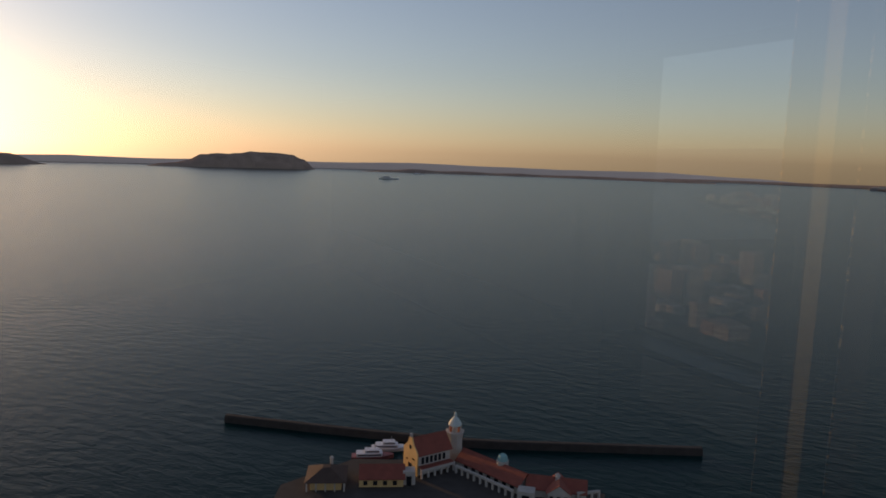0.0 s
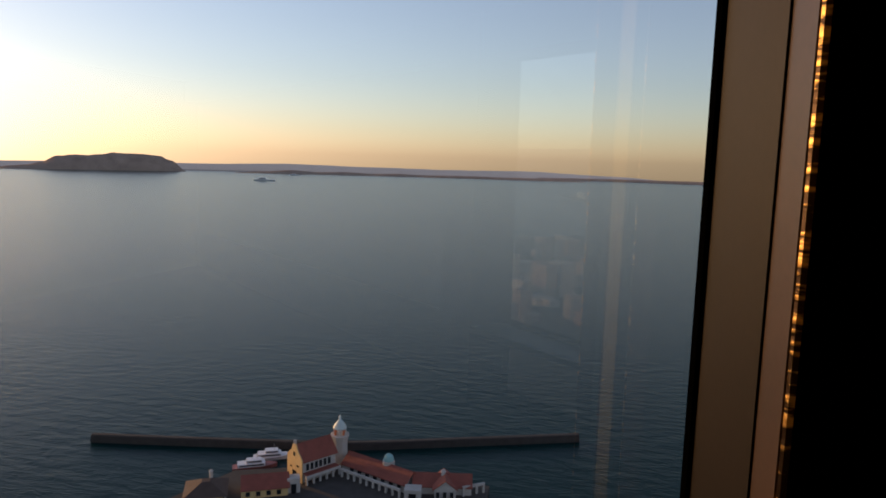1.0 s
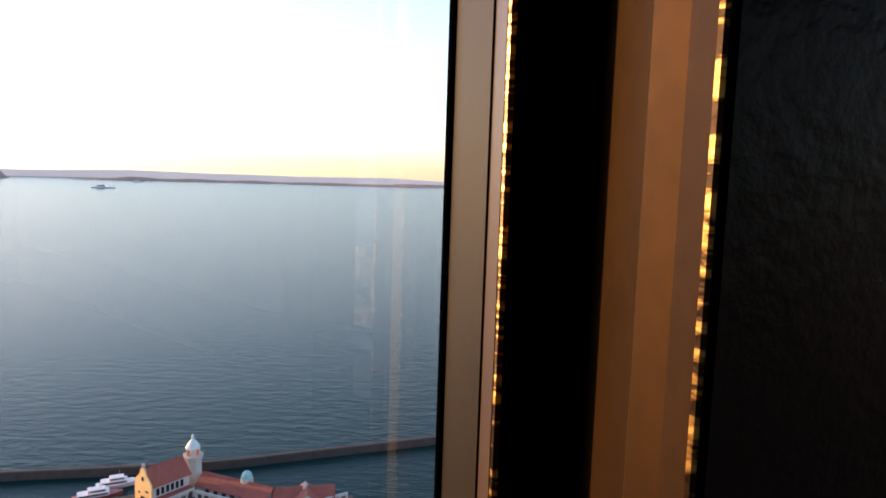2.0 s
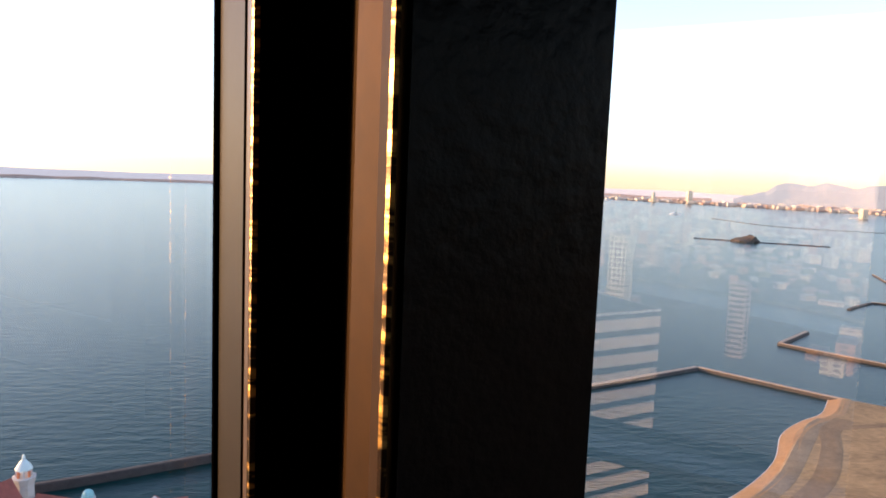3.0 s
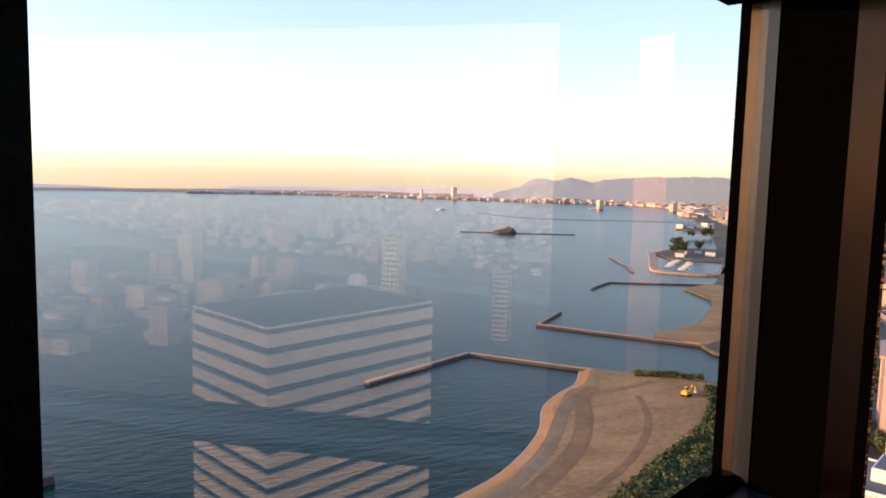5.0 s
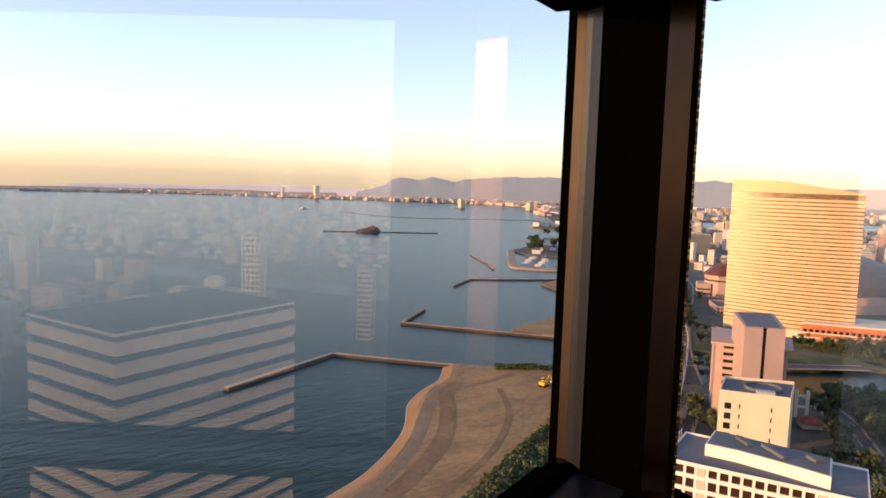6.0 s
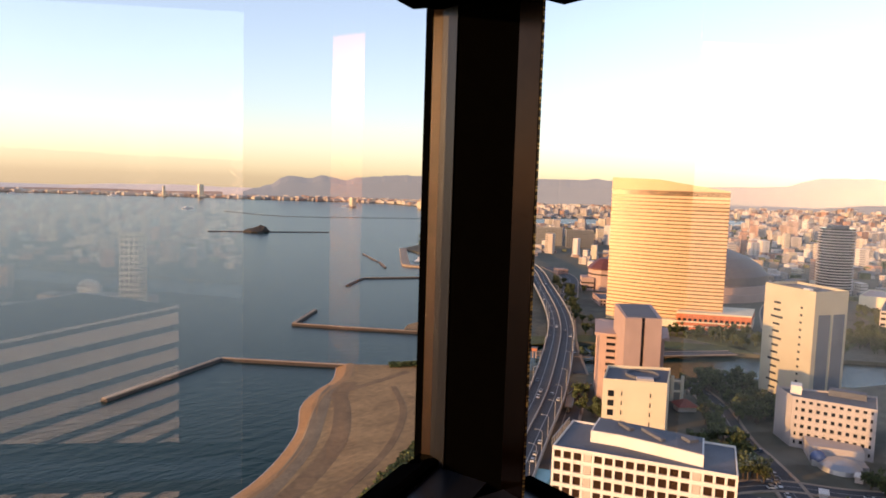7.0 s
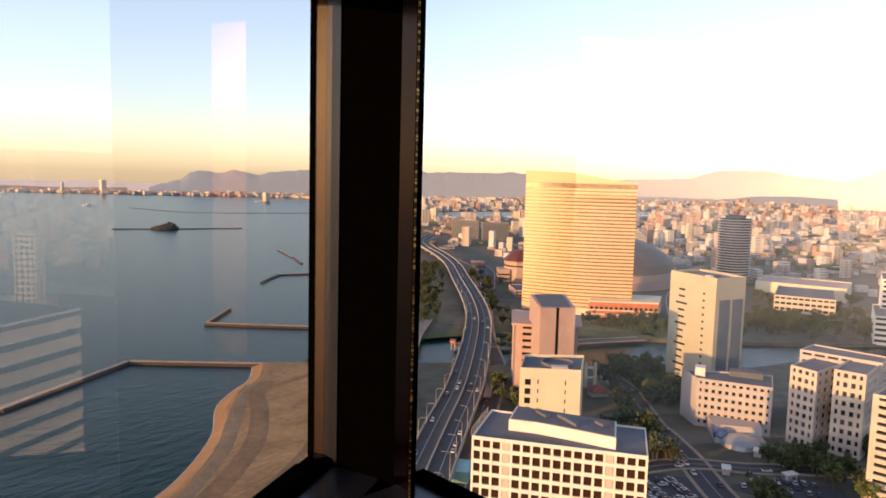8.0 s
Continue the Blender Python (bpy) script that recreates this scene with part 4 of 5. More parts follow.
# ---------- resort pier below the tower ----------
def gable_house(parent, a, b, half, z0, eave, ridge, wall, roof, over=0.7, names=("wall", "roof")):
    """A gabled range from a to b (plan), half as wide as given."""
    a, b = Vector(a), Vector(b)
    d = (b - a).normalized()
    n = Vector((-d.y, d.x))
    bm = bmesh.new()
    rows = []
    for p in (a, b):
        rows.append([bm.verts.new((q.x, q.y, z)) for q, z in ((p - n * half, z0), (p + n * half, z0), (p + n * half, eave), (p, ridge), (p - n * half, eave))])
    for i in range(5):
        bm.faces.new((rows[0][i], rows[0][(i + 1) % 5], rows[1][(i + 1) % 5], rows[1][i]))
    bm.faces.new(rows[0][::-1])
    bm.faces.new(rows[1])
    w = part(names[0], bm, wall, parent)
    slope = (ridge - eave) / half
    bm = bmesh.new()
    rows = []
    for p in (a - d * 0.15, b + d * over):
        pts = [(-half - over, eave - slope * over + 0.15), (0, ridge + 0.15), (half + over, eave - slope * over + 0.15), (half + over, eave - slope * over + 0.45), (0, ridge + 0.5), (-half - over, eave - slope * over + 0.45)]
        rows.append([bm.verts.new((p.x + n.x * s, p.y + n.y * s, z)) for s, z in pts])
    for i in range(6):
        bm.faces.new((rows[0][i], rows[0][(i + 1) % 6], rows[1][(i + 1) % 6], rows[1][i]))
    bm.faces.new(rows[0][::-1])
    bm.faces.new(rows[1])
    part(names[1], bm, roof, parent)
    return w


def openings(parent, a, b, count, z, wid, high, material=PANE, name="window"):
    """Openings set along a wall from a to b."""
    a, b = Vector(a), Vector(b)
    d = b - a
    for i in range(count):
        p = a + d * ((i + 0.5) / count)
        part(name, unit_block(material), material, parent, "", Matrix.LocRotScale((p.x, p.y, z), Euler((0, 0, math.atan2(d.y, d.x))), (wid, 0.35, high)))


def arches(parent, a, b, count, z, high, material=PLASTER):
    """A row of arcade posts with a beam above."""
    a, b = Vector(a), Vector(b)
    d = b - a
    t = math.atan2(d.y, d.x)
    for i in range(count + 1):
        p = a + d * (i / count)
        part("arcade_post", unit_block(material), material, parent, "", Matrix.LocRotScale((p.x, p.y, z), Euler((0, 0, t)), (0.7, 0.7, high)))
    m = (a + b) / 2
    part("arcade_beam", unit_block(material), material, parent, "", Matrix.LocRotScale((m.x, m.y, z + high), Euler((0, 0, t)), (d.length + 0.7, 0.8, 0.9)))


deck = solid("pier_deck", sheet([(-160, 190), (-150, 222), (-128, 234), (-120, 250), (-108, 250), (-84, 244), (-56, 244), (-54, 222), (-70, 190), (-100, 150), (-140, 150)], 2.8, 5), PAVING, "brown paved deck of the resort pier", "deck", "structure")
hall = thing("resort_hall", "cream gabled hall with a red tiled roof", "building")
GA, GB = Vector((-125.2, 224.0)), Vector((-118.2, 236.6))
gable_house(hall, GA, GB, 4.6, 2.8, 11.0, 15.8, PLASTER, REDROOF)
d0 = (GB - GA).normalized()
n0 = Vector((-d0.y, d0.x))
f0 = GA - d0 * 0.2
bm = bmesh.new()
rows = [[bm.verts.new(((f0 - d0 * k + n0 * s).x, (f0 - d0 * k + n0 * s).y, z)) for s, z in ((-5.0, 2.8), (5.0, 2.8), (5.0, 11.4), (3.4, 13.0), (2.2, 13.9), (0.9, 16.6), (-0.9, 16.6), (-2.2, 13.9), (-3.4, 13.0), (-5.0, 11.4))] for k in (0, 0.5)]
for i in range(10):
    bm.faces.new((rows[0][i], rows[0][(i + 1) % 10], rows[1][(i + 1) % 10], rows[1][i]))
bm.faces.new(rows[0][::-1])
bm.faces.new(rows[1])
front = part("gable_front", bm, YELLOW_W, hall, "shaped gable in warm yellow plaster")
g1 = f0 - d0 * 0.55
for s, z, w, h in ((0, 12.0, 0.9, 1.5), (-2.4, 8.4, 1.5, 0.5), (2.2, 7.2, 1.0, 0.5), (0, 3.0, 2.4, 3.4)):
    p = g1 + n0 * s
    part("opening", unit_block(PANE), PANE, front, "", Matrix.LocRotScale((p.x, p.y, z), Euler((0, 0, math.atan2(n0.y, n0.x))), (w, 0.3, h)))
part("finial", block(0.9, 0.9, 1.4, f0.x - d0.x * 0.25, f0.y - d0.y * 0.25, 16.6), PLASTER, front)
side = GA - n0 * 4.7, GB - n0 * 4.7
openings(hall, side[0] + d0 * 1, side[1] - d0 * 2, 6, 7.2, 1.1, 2.4)
low0, low1 = side[0] - n0 * 2.6, side[1] - n0 * 2.6
arches(hall, low0, low1, 5, 2.8, 2.6)
bm = prism(ccw([tuple(side[0]), tuple(side[1]), tuple(low1), tuple(low0)]), 6.3, 6.6)
part("terrace_roof", bm, REDROOF, hall)

clock = thing("clock_tower", "white tower with a pale green cupola", "tower")
clock.matrix_world = pose(-116.4, 242.6, 2.8) @ Matrix.Scale(1.08, 4)
part("shaft", lathe([(3.1, 0), (2.9, 8.4), (3.1, 9.0), (3.5, 10.2), (3.6, 10.8), (2.6, 10.9)], sides=8), PLASTER, clock)
for i in range(8):
    a = math.pi * (2 * i + 1) / 8
    part("belfry_post", block(0.5, 0.5, 2.4, 2.1 * math.cos(a), 2.1 * math.sin(a), 10.8, None, math.degrees(a)), REDBRICK if i % 2 else PLASTER, clock)
part("cupola", lathe([(2.5, 13.1), (2.5, 13.5), (2.1, 14.3), (1.4, 15.3), (0.8, 16.0), (0.5, 16.4), (0.5, 17.2), (0.15, 18.0)], sides=12), paint("pale_green_copper", (0.55, 0.62, 0.58), 0.5, 0, 0.12, 1), clock, "pale green copper cupola")

east_wing = thing("resort_wing", "long white wing with red tiled roof and dome", "building")
gable_house(east_wing, (-111, 240), (-82, 231.5), 4.2, 2.8, 6.0, 9.2, PLASTER, REDROOF)
gable_house(east_wing, (-82, 232.5), (-62, 238.5), 4.4, 2.8, 5.8, 8.6, PLASTER, REDROOF, names=("wall", "roof"))
gable_house(east_wing, (-68.5, 228.6), (-72, 238), 3.8, 2.8, 6.2, 9.0, PLASTER, REDROOF)
openings(east_wing, (-109, 234.8), (-84, 227.2), 7, 3.4, 1.6, 2.0)
openings(east_wing, (-72, 226.8), (-65, 229.4), 3, 3.4, 1.2, 2.0)
arches(east_wing, (-110, 231.5), (-84, 223.8), 9, 2.8, 2.4)
arches(east_wing, (-63, 233), (-57, 238.5), 3, 2.8, 2.8)
part("porch", block(6, 5, 3.8, -79.5, 225.6, 2.8, None, 15, 0.1), PLASTER, east_wing)
part("porch_door", block(2.6, 0.4, 2.6, -78.8, 222.9, 2.8, None, 15), PANE, east_wing)
part("drum", lathe([(2.3, 8.4), (2.3, 10.2), (1.9, 10.3)], sides=12, x=-93, y=235.8), PLASTER, east_wing)
part("dome", lathe([(1.9, 10.2), (1.9, 11.2), (1.5, 12.2), (0.7, 12.8), (0.1, 13.0)], sides=14, x=-93, y=235.8), TEAL, east_wing, "small teal dome")
part("chimney", lathe([(0.8, 8), (0.8, 10.2), (1.1, 10.3), (0.4, 11.2)], sides=8, x=-71, y=234), PLASTER, east_wing)
west_wing = thing("resort_wing", "low yellow wing with a red tiled roof", "building")
gable_house(west_wing, (-137.5, 207), (-124, 215.5), 4.8, 2.8, 6.0, 9.0, YELLOW_W, REDROOF)
openings(west_wing, (-134.5, 203.2), (-122.5, 210.6), 4, 3.6, 1.5, 1.6)
part("porch", block(4.5, 4.5, 5.2, -121.5, 215.5, 2.8, None, 32, 0.1), PLASTER, west_wing)
part("porch_door", block(1.8, 0.4, 3.4, -120.2, 213.4, 2.8, None, 32), PANE, west_wing)
pav = thing("pavilion", "dark hipped roof pavilion with white posts", "pavilion")
part("wall", block(11, 12, 3.2, 0, 0, 0), YELLOW_W, pav)
bm = bmesh.new()
bmesh.ops.create_cone(bm, cap_ends=True, segments=4, radius1=10.5, radius2=2.0, depth=3.2)
bmesh.ops.rotate(bm, cent=(0, 0, 0), matrix=Matrix.Rotation(radians(45), 3, "Z"), verts=bm.verts)
bmesh.ops.translate(bm, vec=(0, 0, 4.8), verts=bm.verts)
part("roof", bm, paint("dark_roof_tiles", (0.09, 0.055, 0.04), 0.85, 0, 0.3, 0.5, 0.5), pav)
for i in range(5):
    part("post", block(0.5, 0.5, 3.2, -6.6 + i * 3.3, -7.0), PLASTER, pav)
    part("post", block(0.5, 0.5, 3.2, 6.6, -6.6 + i * 3.3), PLASTER, pav)
part("chimney", lathe([(0.6, 5.5), (0.6, 8.0), (0.9, 8.1), (0.3, 8.8)], sides=8, x=1.5, y=3), PLASTER, pav)
pav.matrix_world = pose(-147, 200, 2.8, 0, 0, 32)


def ferry(x, y, turn, length, hull, label):
    f = thing("ferry", label, "boat", pose(x, y, 0, 0, 0, turn) @ Matrix.Diagonal((1, 1, 0.7, 1)), "moored ferries")
    bm = bmesh.new()
    rows = []
    for u, w in ((-0.5, 0.8), (-0.3, 1.0), (0.1, 1.0), (0.35, 0.75), (0.5, 0.06)):
        rows.append([bm.verts.new((u * length, s * w * 2.6 * q, z + (0.6 if u > 0.3 and z > 0 else 0))) for s, q, z in ((-1, 0.7, -0.6), (-1, 1, 1.9), (1, 1, 1.9), (1, 0.7, -0.6))])
    for a, b in zip(rows, rows[1:]):
        for i in range(4):
            bm.faces.new((a[i], a[(i + 1) % 4], b[(i + 1) % 4], b[i]))
    bm.faces.new(rows[0][::-1])
    bm.faces.new(rows[-1])
    part("hull", bm, hull, f)
    cabin = part("cabin", block(length * 0.62, 4.2, 2.0, -length * 0.08, 0, 1.9, None, 0, 0.15), HULL, f)
    part("window_strip", block(length * 0.55, 4.26, 0.7, -length * 0.08, 0, 2.7), PANE, cabin)
    upper = part("upper_deck", block(length * 0.34, 3.4, 1.7, -length * 0.02, 0, 3.9, None, 0, 0.12), HULL, f)
    part("bridge_glass", block(length * 0.30, 3.46, 0.6, 0, 0, 4.5), PANE, upper)
    part("mast", block(0.2, 0.2, 3.0, length * 0.05, 0, 5.6), STEEL, f)


ferry(-147.5, 231.5, 34, 17, HULL_RED, "white ferry with a dull red hull")
ferry(-146, 242, 32, 15, HULL, "white ferry moored behind the hall")

# ---------- roads and the elevated expressway ----------
ROAD = [(110, 118, 9), (160, 148, 9), (206, 177, 9), (249, 203, 9), (312, 241, 9), (406, 305, 9.5), (470, 353, 10), (537, 411, 10), (640, 508, 10), (733, 597, 11), (810, 685, 12), (883, 775, 12), (960, 850, 12), (1080, 930, 12)]
line = smooth(ROAD, 8)
express = thing("expressway", "elevated grey expressway curving beside the bay", "road", kind="structure")
part("deck", sweep(line, [(-10.2, -1.6), (-10.2, -0.1), (10.2, -0.1), (10.2, -1.6)]), ASPHALT, express)
for off in (-10.4, -0.3, 9.9):
    part("parapet", sweep(line, [(off, -1.4), (off, 1.1), (off + 0.5, 1.1), (off + 0.5, -1.4)]), LINE, express, "pale concrete parapet")
for off in (-5.4, 4.9):
    part("lane_line", sweep(line, [(off, -0.1), (off, -0.05), (off + 0.35, -0.05), (off + 0.35, -0.1)]), LINE, express)
for i in range(8, len(line) - 4, 4):
    p = line[i]
    d = (line[i + 1] - line[i - 1]).normalized()
    part("column", block(2.4, 5, p.z - 1.2, p.x, p.y, 0, None, math.degrees(math.atan2(d.y, d.x))), CONCRETE, express)


ROAD_Z = [2.62]


def road(pts, width, material=ASPHALT, label="grey asphalt street with pale edges"):
    ROAD_Z[0] += 0.04
    z = ROAD_Z[0]
    r = thing("road", label, "road", kind="structure")
    l = smooth([(x, y, z) for x, y in pts], 5)
    part("surface", sweep(l, [(-width / 2, -0.4), (-width / 2, 0.06), (width / 2, 0.06), (width / 2, -0.4)]), material, r)
    for s in (-1, 1):
        o = s * (width / 2 + 0.8)
        part("kerb", sweep(l, [(o - 0.8, -0.4), (o - 0.8, 0.2), (o + 0.8, 0.2), (o + 0.8, -0.4)]), CONCRETE, r)
    part("centre_line", sweep(l, [(-0.15, 0.03), (-0.15, 0.08), (0.15, 0.08), (0.15, 0.03)]), LINE, r)
    return l


street = road([(420, 214), (407, 202), (382, 176), (339, 143), (325, 129), (305, 110), (278, 88), (250, 62)], 11)
cross = road([(262, 128), (285, 118), (300, 106), (312, 86), (328, 67), (342, 44), (352, 10)], 9)
side_street = road([(150, 120), (205, 158), (260, 195), (320, 232), (352, 258)], 14)
ramp = road([(372, 268), (430, 318), (500, 372), (580, 430), (680, 500), (770, 570), (840, 660)], 18)
road([(395, 318), (428, 288), (470, 262), (520, 230)], 10)
road([(640, 250), (760, 300), (900, 330), (1100, 340)], 14)
for pts in (((262, 120), (276, 122), (288, 92), (268, 78), (255, 100)), ((286, 88), (304, 78), (318, 52), (300, 44), (286, 62))):
    solid("car_park", sheet(pts, 2.60 + pts[0][0] * 1e-4, 0.3), ASPHALT, "grey asphalt car park", "car park", "structure")
solid("plaza", sheet([(398, 176), (408, 168), (396, 148), (384, 152)], 2.75, 0.3), CONCRETE, "pale paved plaza among trees", "plaza", "structure")
for pts in (((392, 350), (461, 318), (495, 266), (530, 218), (545, 232), (512, 285), (478, 335), (410, 372)), ((540, 300), (600, 235), (655, 195), (640, 180), (575, 175), (535, 222)), ((660, 195), (760, 205), (800, 230), (820, 150), (720, 120), (640, 130)), ((430, 398), (450, 380), (690, 600), (770, 660), (720, 690), (640, 620))):
    solid("grass", sheet(pts, 2.85, 0.5), GRASS, "green and brown grass bank", "grass", "structure")

bridge = thing("foot_bridge", "low river bridge with pale rails", "bridge")
bl = [Vector((338, 309, 4.5)), Vector((392, 352, 4.8)), Vector((446, 388, 4.5))]
part("deck", sweep(bl, [(-4, -0.8), (-4, 0), (4, 0), (4, -0.8)]), CONCRETE, bridge)
for o in (-4, 3.7):
    part("rail", sweep(bl, [(o, 0), (o, 1.1), (o + 0.3, 1.1), (o + 0.3, 0)]), STEEL, bridge)
for x, y in ((352, 320), (366, 331), (380, 342)):
    part("column", block(2, 6, 5, x, y, -1, None, 38), CONCRETE, bridge)

# lamp posts along the expressway
lamp0 = thing("street_lamp", "grey steel street lamp with a curved arm", "street lamp", None, "expressway lamps")
part("pole", lathe([(0.16, 0), (0.12, 5), (0.09, 9)], sides=8), STEEL, lamp0)
arm = part("arm", sweep([Vector((0, 0, 9)), Vector((0.8, 0, 9.7)), Vector((2.6, 0, 9.9))], [(-0.08, 0), (-0.08, 0.15), (0.08, 0.15), (0.08, 0)]), STEEL, lamp0)
part("lantern", block(1.1, 0.4, 0.2, 2.9, 0, 9.85, None, 0, 0.04), LINE, arm)
first = True
for i in range(6, 62, 3):
    p = line[i]
    d = (line[i + 1] - line[i - 1]).normalized()
    for s in (-1, 1):
        at = Vector((p.x + d.y * 9.6 * s, p.y - d.x * 9.6 * s, p.z - 0.1))
        m = Matrix.Translation(at) @ Matrix.Rotation(math.atan2(d.y, d.x) + (math.pi / 2 if s > 0 else -math.pi / 2), 4, "Z")
        if first:
            lamp0.matrix_world, first = m, False
        else:
            copy_thing(lamp0, m)

# cars
car0 = thing("car", "small parked or driving car", "car", None, "cars on the roads")
bm = bmesh.new()
rows = []
for u, lo, hi, w in ((-2.1, 0.35, 0.85, 0.78), (-2.0, 0.3, 1.0, 0.84), (-0.9, 0.25, 1.02, 0.86), (1.0, 0.25, 0.98, 0.86), (1.95, 0.3, 0.8, 0.82), (2.1, 0.4, 0.65, 0.7)):
    rows.append([bm.verts.new((u, s * w, z)) for s, z in ((-1, lo), (-1, hi), (1, hi), (1, lo))])
for a, b in zip(rows, rows[1:]):
    for i in range(4):
        bm.faces.new((a[i], a[(i + 1) % 4], b[(i + 1) % 4], b[i]))
bm.faces.new(rows[0][::-1])
bm.faces.new(rows[-1])
part("body", bm, CARS, car0)
bm = bmesh.new()
lo = [bm.verts.new(v) for v in ((-1.9, -0.8, 0.98), (1.0, -0.8, 0.96), (1.0, 0.8, 0.96), (-1.9, 0.8, 0.98))]
hi = [bm.verts.new(v) for v in ((-1.4, -0.62, 1.45), (0.2, -0.62, 1.45), (0.2, 0.62, 1.45), (-1.4, 0.62, 1.45))]
bm.faces.new(hi)
for i in range(4):
    bm.faces.new((lo[i], lo[(i + 1) % 4], hi[(i + 1) % 4], hi[i]))
part("cabin_glass", bm, PANE, car0, "dark car windows")
part("roof", block(1.5, 1.2, 0.05, -0.6, 0, 1.45), CARS, car0)
wheel = bmesh.new()
bmesh.ops.create_cone(wheel, cap_ends=True, segments=12, radius1=0.32, radius2=0.32, depth=0.2)
bmesh.ops.rotate(wheel, cent=(0, 0, 0), matrix=Matrix.Rotation(radians(90), 3, "X"), verts=wheel.verts)
wm = flush(wheel, "wheel", RUBBER)
rim_bm = bmesh.new()
bmesh.ops.create_cone(rim_bm, cap_ends=True, segments=10, radius1=0.19, radius2=0.19, depth=0.22)
bmesh.ops.rotate(rim_bm, cent=(0, 0, 0), matrix=Matrix.Rotation(radians(90), 3, "X"), verts=rim_bm.verts)
rim_mesh = flush(rim_bm, "rim", STEEL)
for u in (-1.3, 1.25):
    for s in (-0.8, 0.8):
        wheel_ob = part("wheel", wm, RUBBER, car0, "", Matrix.Translation((u, s, 0.32)))
        part("rim", rim_mesh, STEEL, wheel_ob)
spots = []
rnd = random.Random(11)
for l, lo_i, hi_i, half in ((line, 6, 84, 7.5), (street, 3, 34, 3.5), (cross, 3, 28, 3), (ramp, 3, 28, 6), (side_street, 4, 18, 4)):
    for _ in range(int((hi_i - lo_i) * 0.42)):
        i = rnd.randint(lo_i, min(hi_i, len(l) - 2))
        d = (l[i + 1] - l[i - 1]).normalized()
        o = rnd.choice((-1, -0.45, 0.45, 1)) * half
        f = rnd.random()
        p = l[i].lerp(l[i + 1], f)
        spots.append((p.x + d.y * o, p.y - d.x * o, p.z + (0.06 if l is not line else -0.1), math.degrees(math.atan2(d.y, d.x)) + (180 if o < 0 else 0)))
for (ox, oy), (ax, ay), (bx2, by2) in (((263, 116), (-2.0, -2.6), (5.2, -3.6)), ((291, 82), (2.4, -5.0), (5.0, 2.2))):
    for i in range(9):
        for j in range(4):
            if rnd.random() < 0.62:
                x, y = ox + ax * i * 0.62 + bx2 * j * 0.85, oy + ay * i * 0.62 + by2 * j * 0.85
                spots.append((x, y, 2.76, math.degrees(math.atan2(by2, bx2))))
for i, (x, y, z, t) in enumerate(spots):
    m = pose(x, y, z, 0, 0, t)
    if i == 0:
        car0.matrix_world = m
    else:
        copy_thing(car0, m)


# ---------- trees ----------
def tree(name, label, high, wide, seed, group):
    rnd = random.Random(seed)
    t = thing(name, label, "tree", None, group)
    bm = bmesh.new()
    lathe([(wide * 0.05, 0), (wide * 0.035, high * 0.35), (wide * 0.012, high * 0.8)], bm, 6)
    for i in range(4):
        a = i * 1.7 + rnd.random()
        p0, p1 = Vector((0, 0, high * (0.3 + 0.08 * i))), Vector((math.cos(a) * wide * 0.32, math.sin(a) * wide * 0.32, high * (0.55 + 0.07 * i)))
        sweep([p0, (p0 + p1) / 2 + Vector((0, 0, 0.2)), p1], [(-0.07, -0.07), (-0.07, 0.07), (0.07, 0.07), (0.07, -0.07)], bm)
    part("trunk", bm, TRUNK, t)
    verts, faces = [], []
    blobs = [Vector((rnd.gauss(0, 0.22) * wide, rnd.gauss(0, 0.22) * wide, high * rnd.uniform(0.42, 0.9))) for _ in range(11)]
    for _ in range(420):
        c = rnd.choice(blobs)
        v = Vector((rnd.gauss(0, 1), rnd.gauss(0, 1), rnd.gauss(0, 0.8))).normalized() * rnd.uniform(0.5, 1.0) * wide * 0.2
        p = c + v
        s = rnd.uniform(0.25, 0.55) * (wide / 6)
        u = Vector((rnd.gauss(0, 1), rnd.gauss(0, 1), rnd.gauss(0, 1))).normalized()
        w = u.cross(Vector((rnd.gauss(0, 1), rnd.gauss(0, 1), rnd.gauss(0, 1)))).normalized()
        k = len(verts)
        verts += [tuple(p + u * s), tuple(p + w * s), tuple(p - u * s * 0.8), tuple(p - w * s)]
        faces.append((k, k + 1, k + 2, k + 3))
    me = bpy.data.meshes.new("crown")
    me.from_pydata(verts, [], faces)
    me.materials.append(PLANTS)
    part("crown", me, PLANTS, t)
    return t


KINDS = [tree("tree", "dark green broadleaf tree with an uneven crown", h, w, i, "street and park trees") for i, (h, w) in enumerate(((8, 7), (10, 8), (7, 8), (11, 7)))]
places = []
rnd = random.Random(21)


def scatter(n, x0, y0, x1, y1, spread, z=2.6):
    for _ in range(n):
        f = rnd.random()
        places.append((x0 + (x1 - x0) * f + rnd.gauss(0, spread), y0 + (y1 - y0) * f + rnd.gauss(0, spread), z))


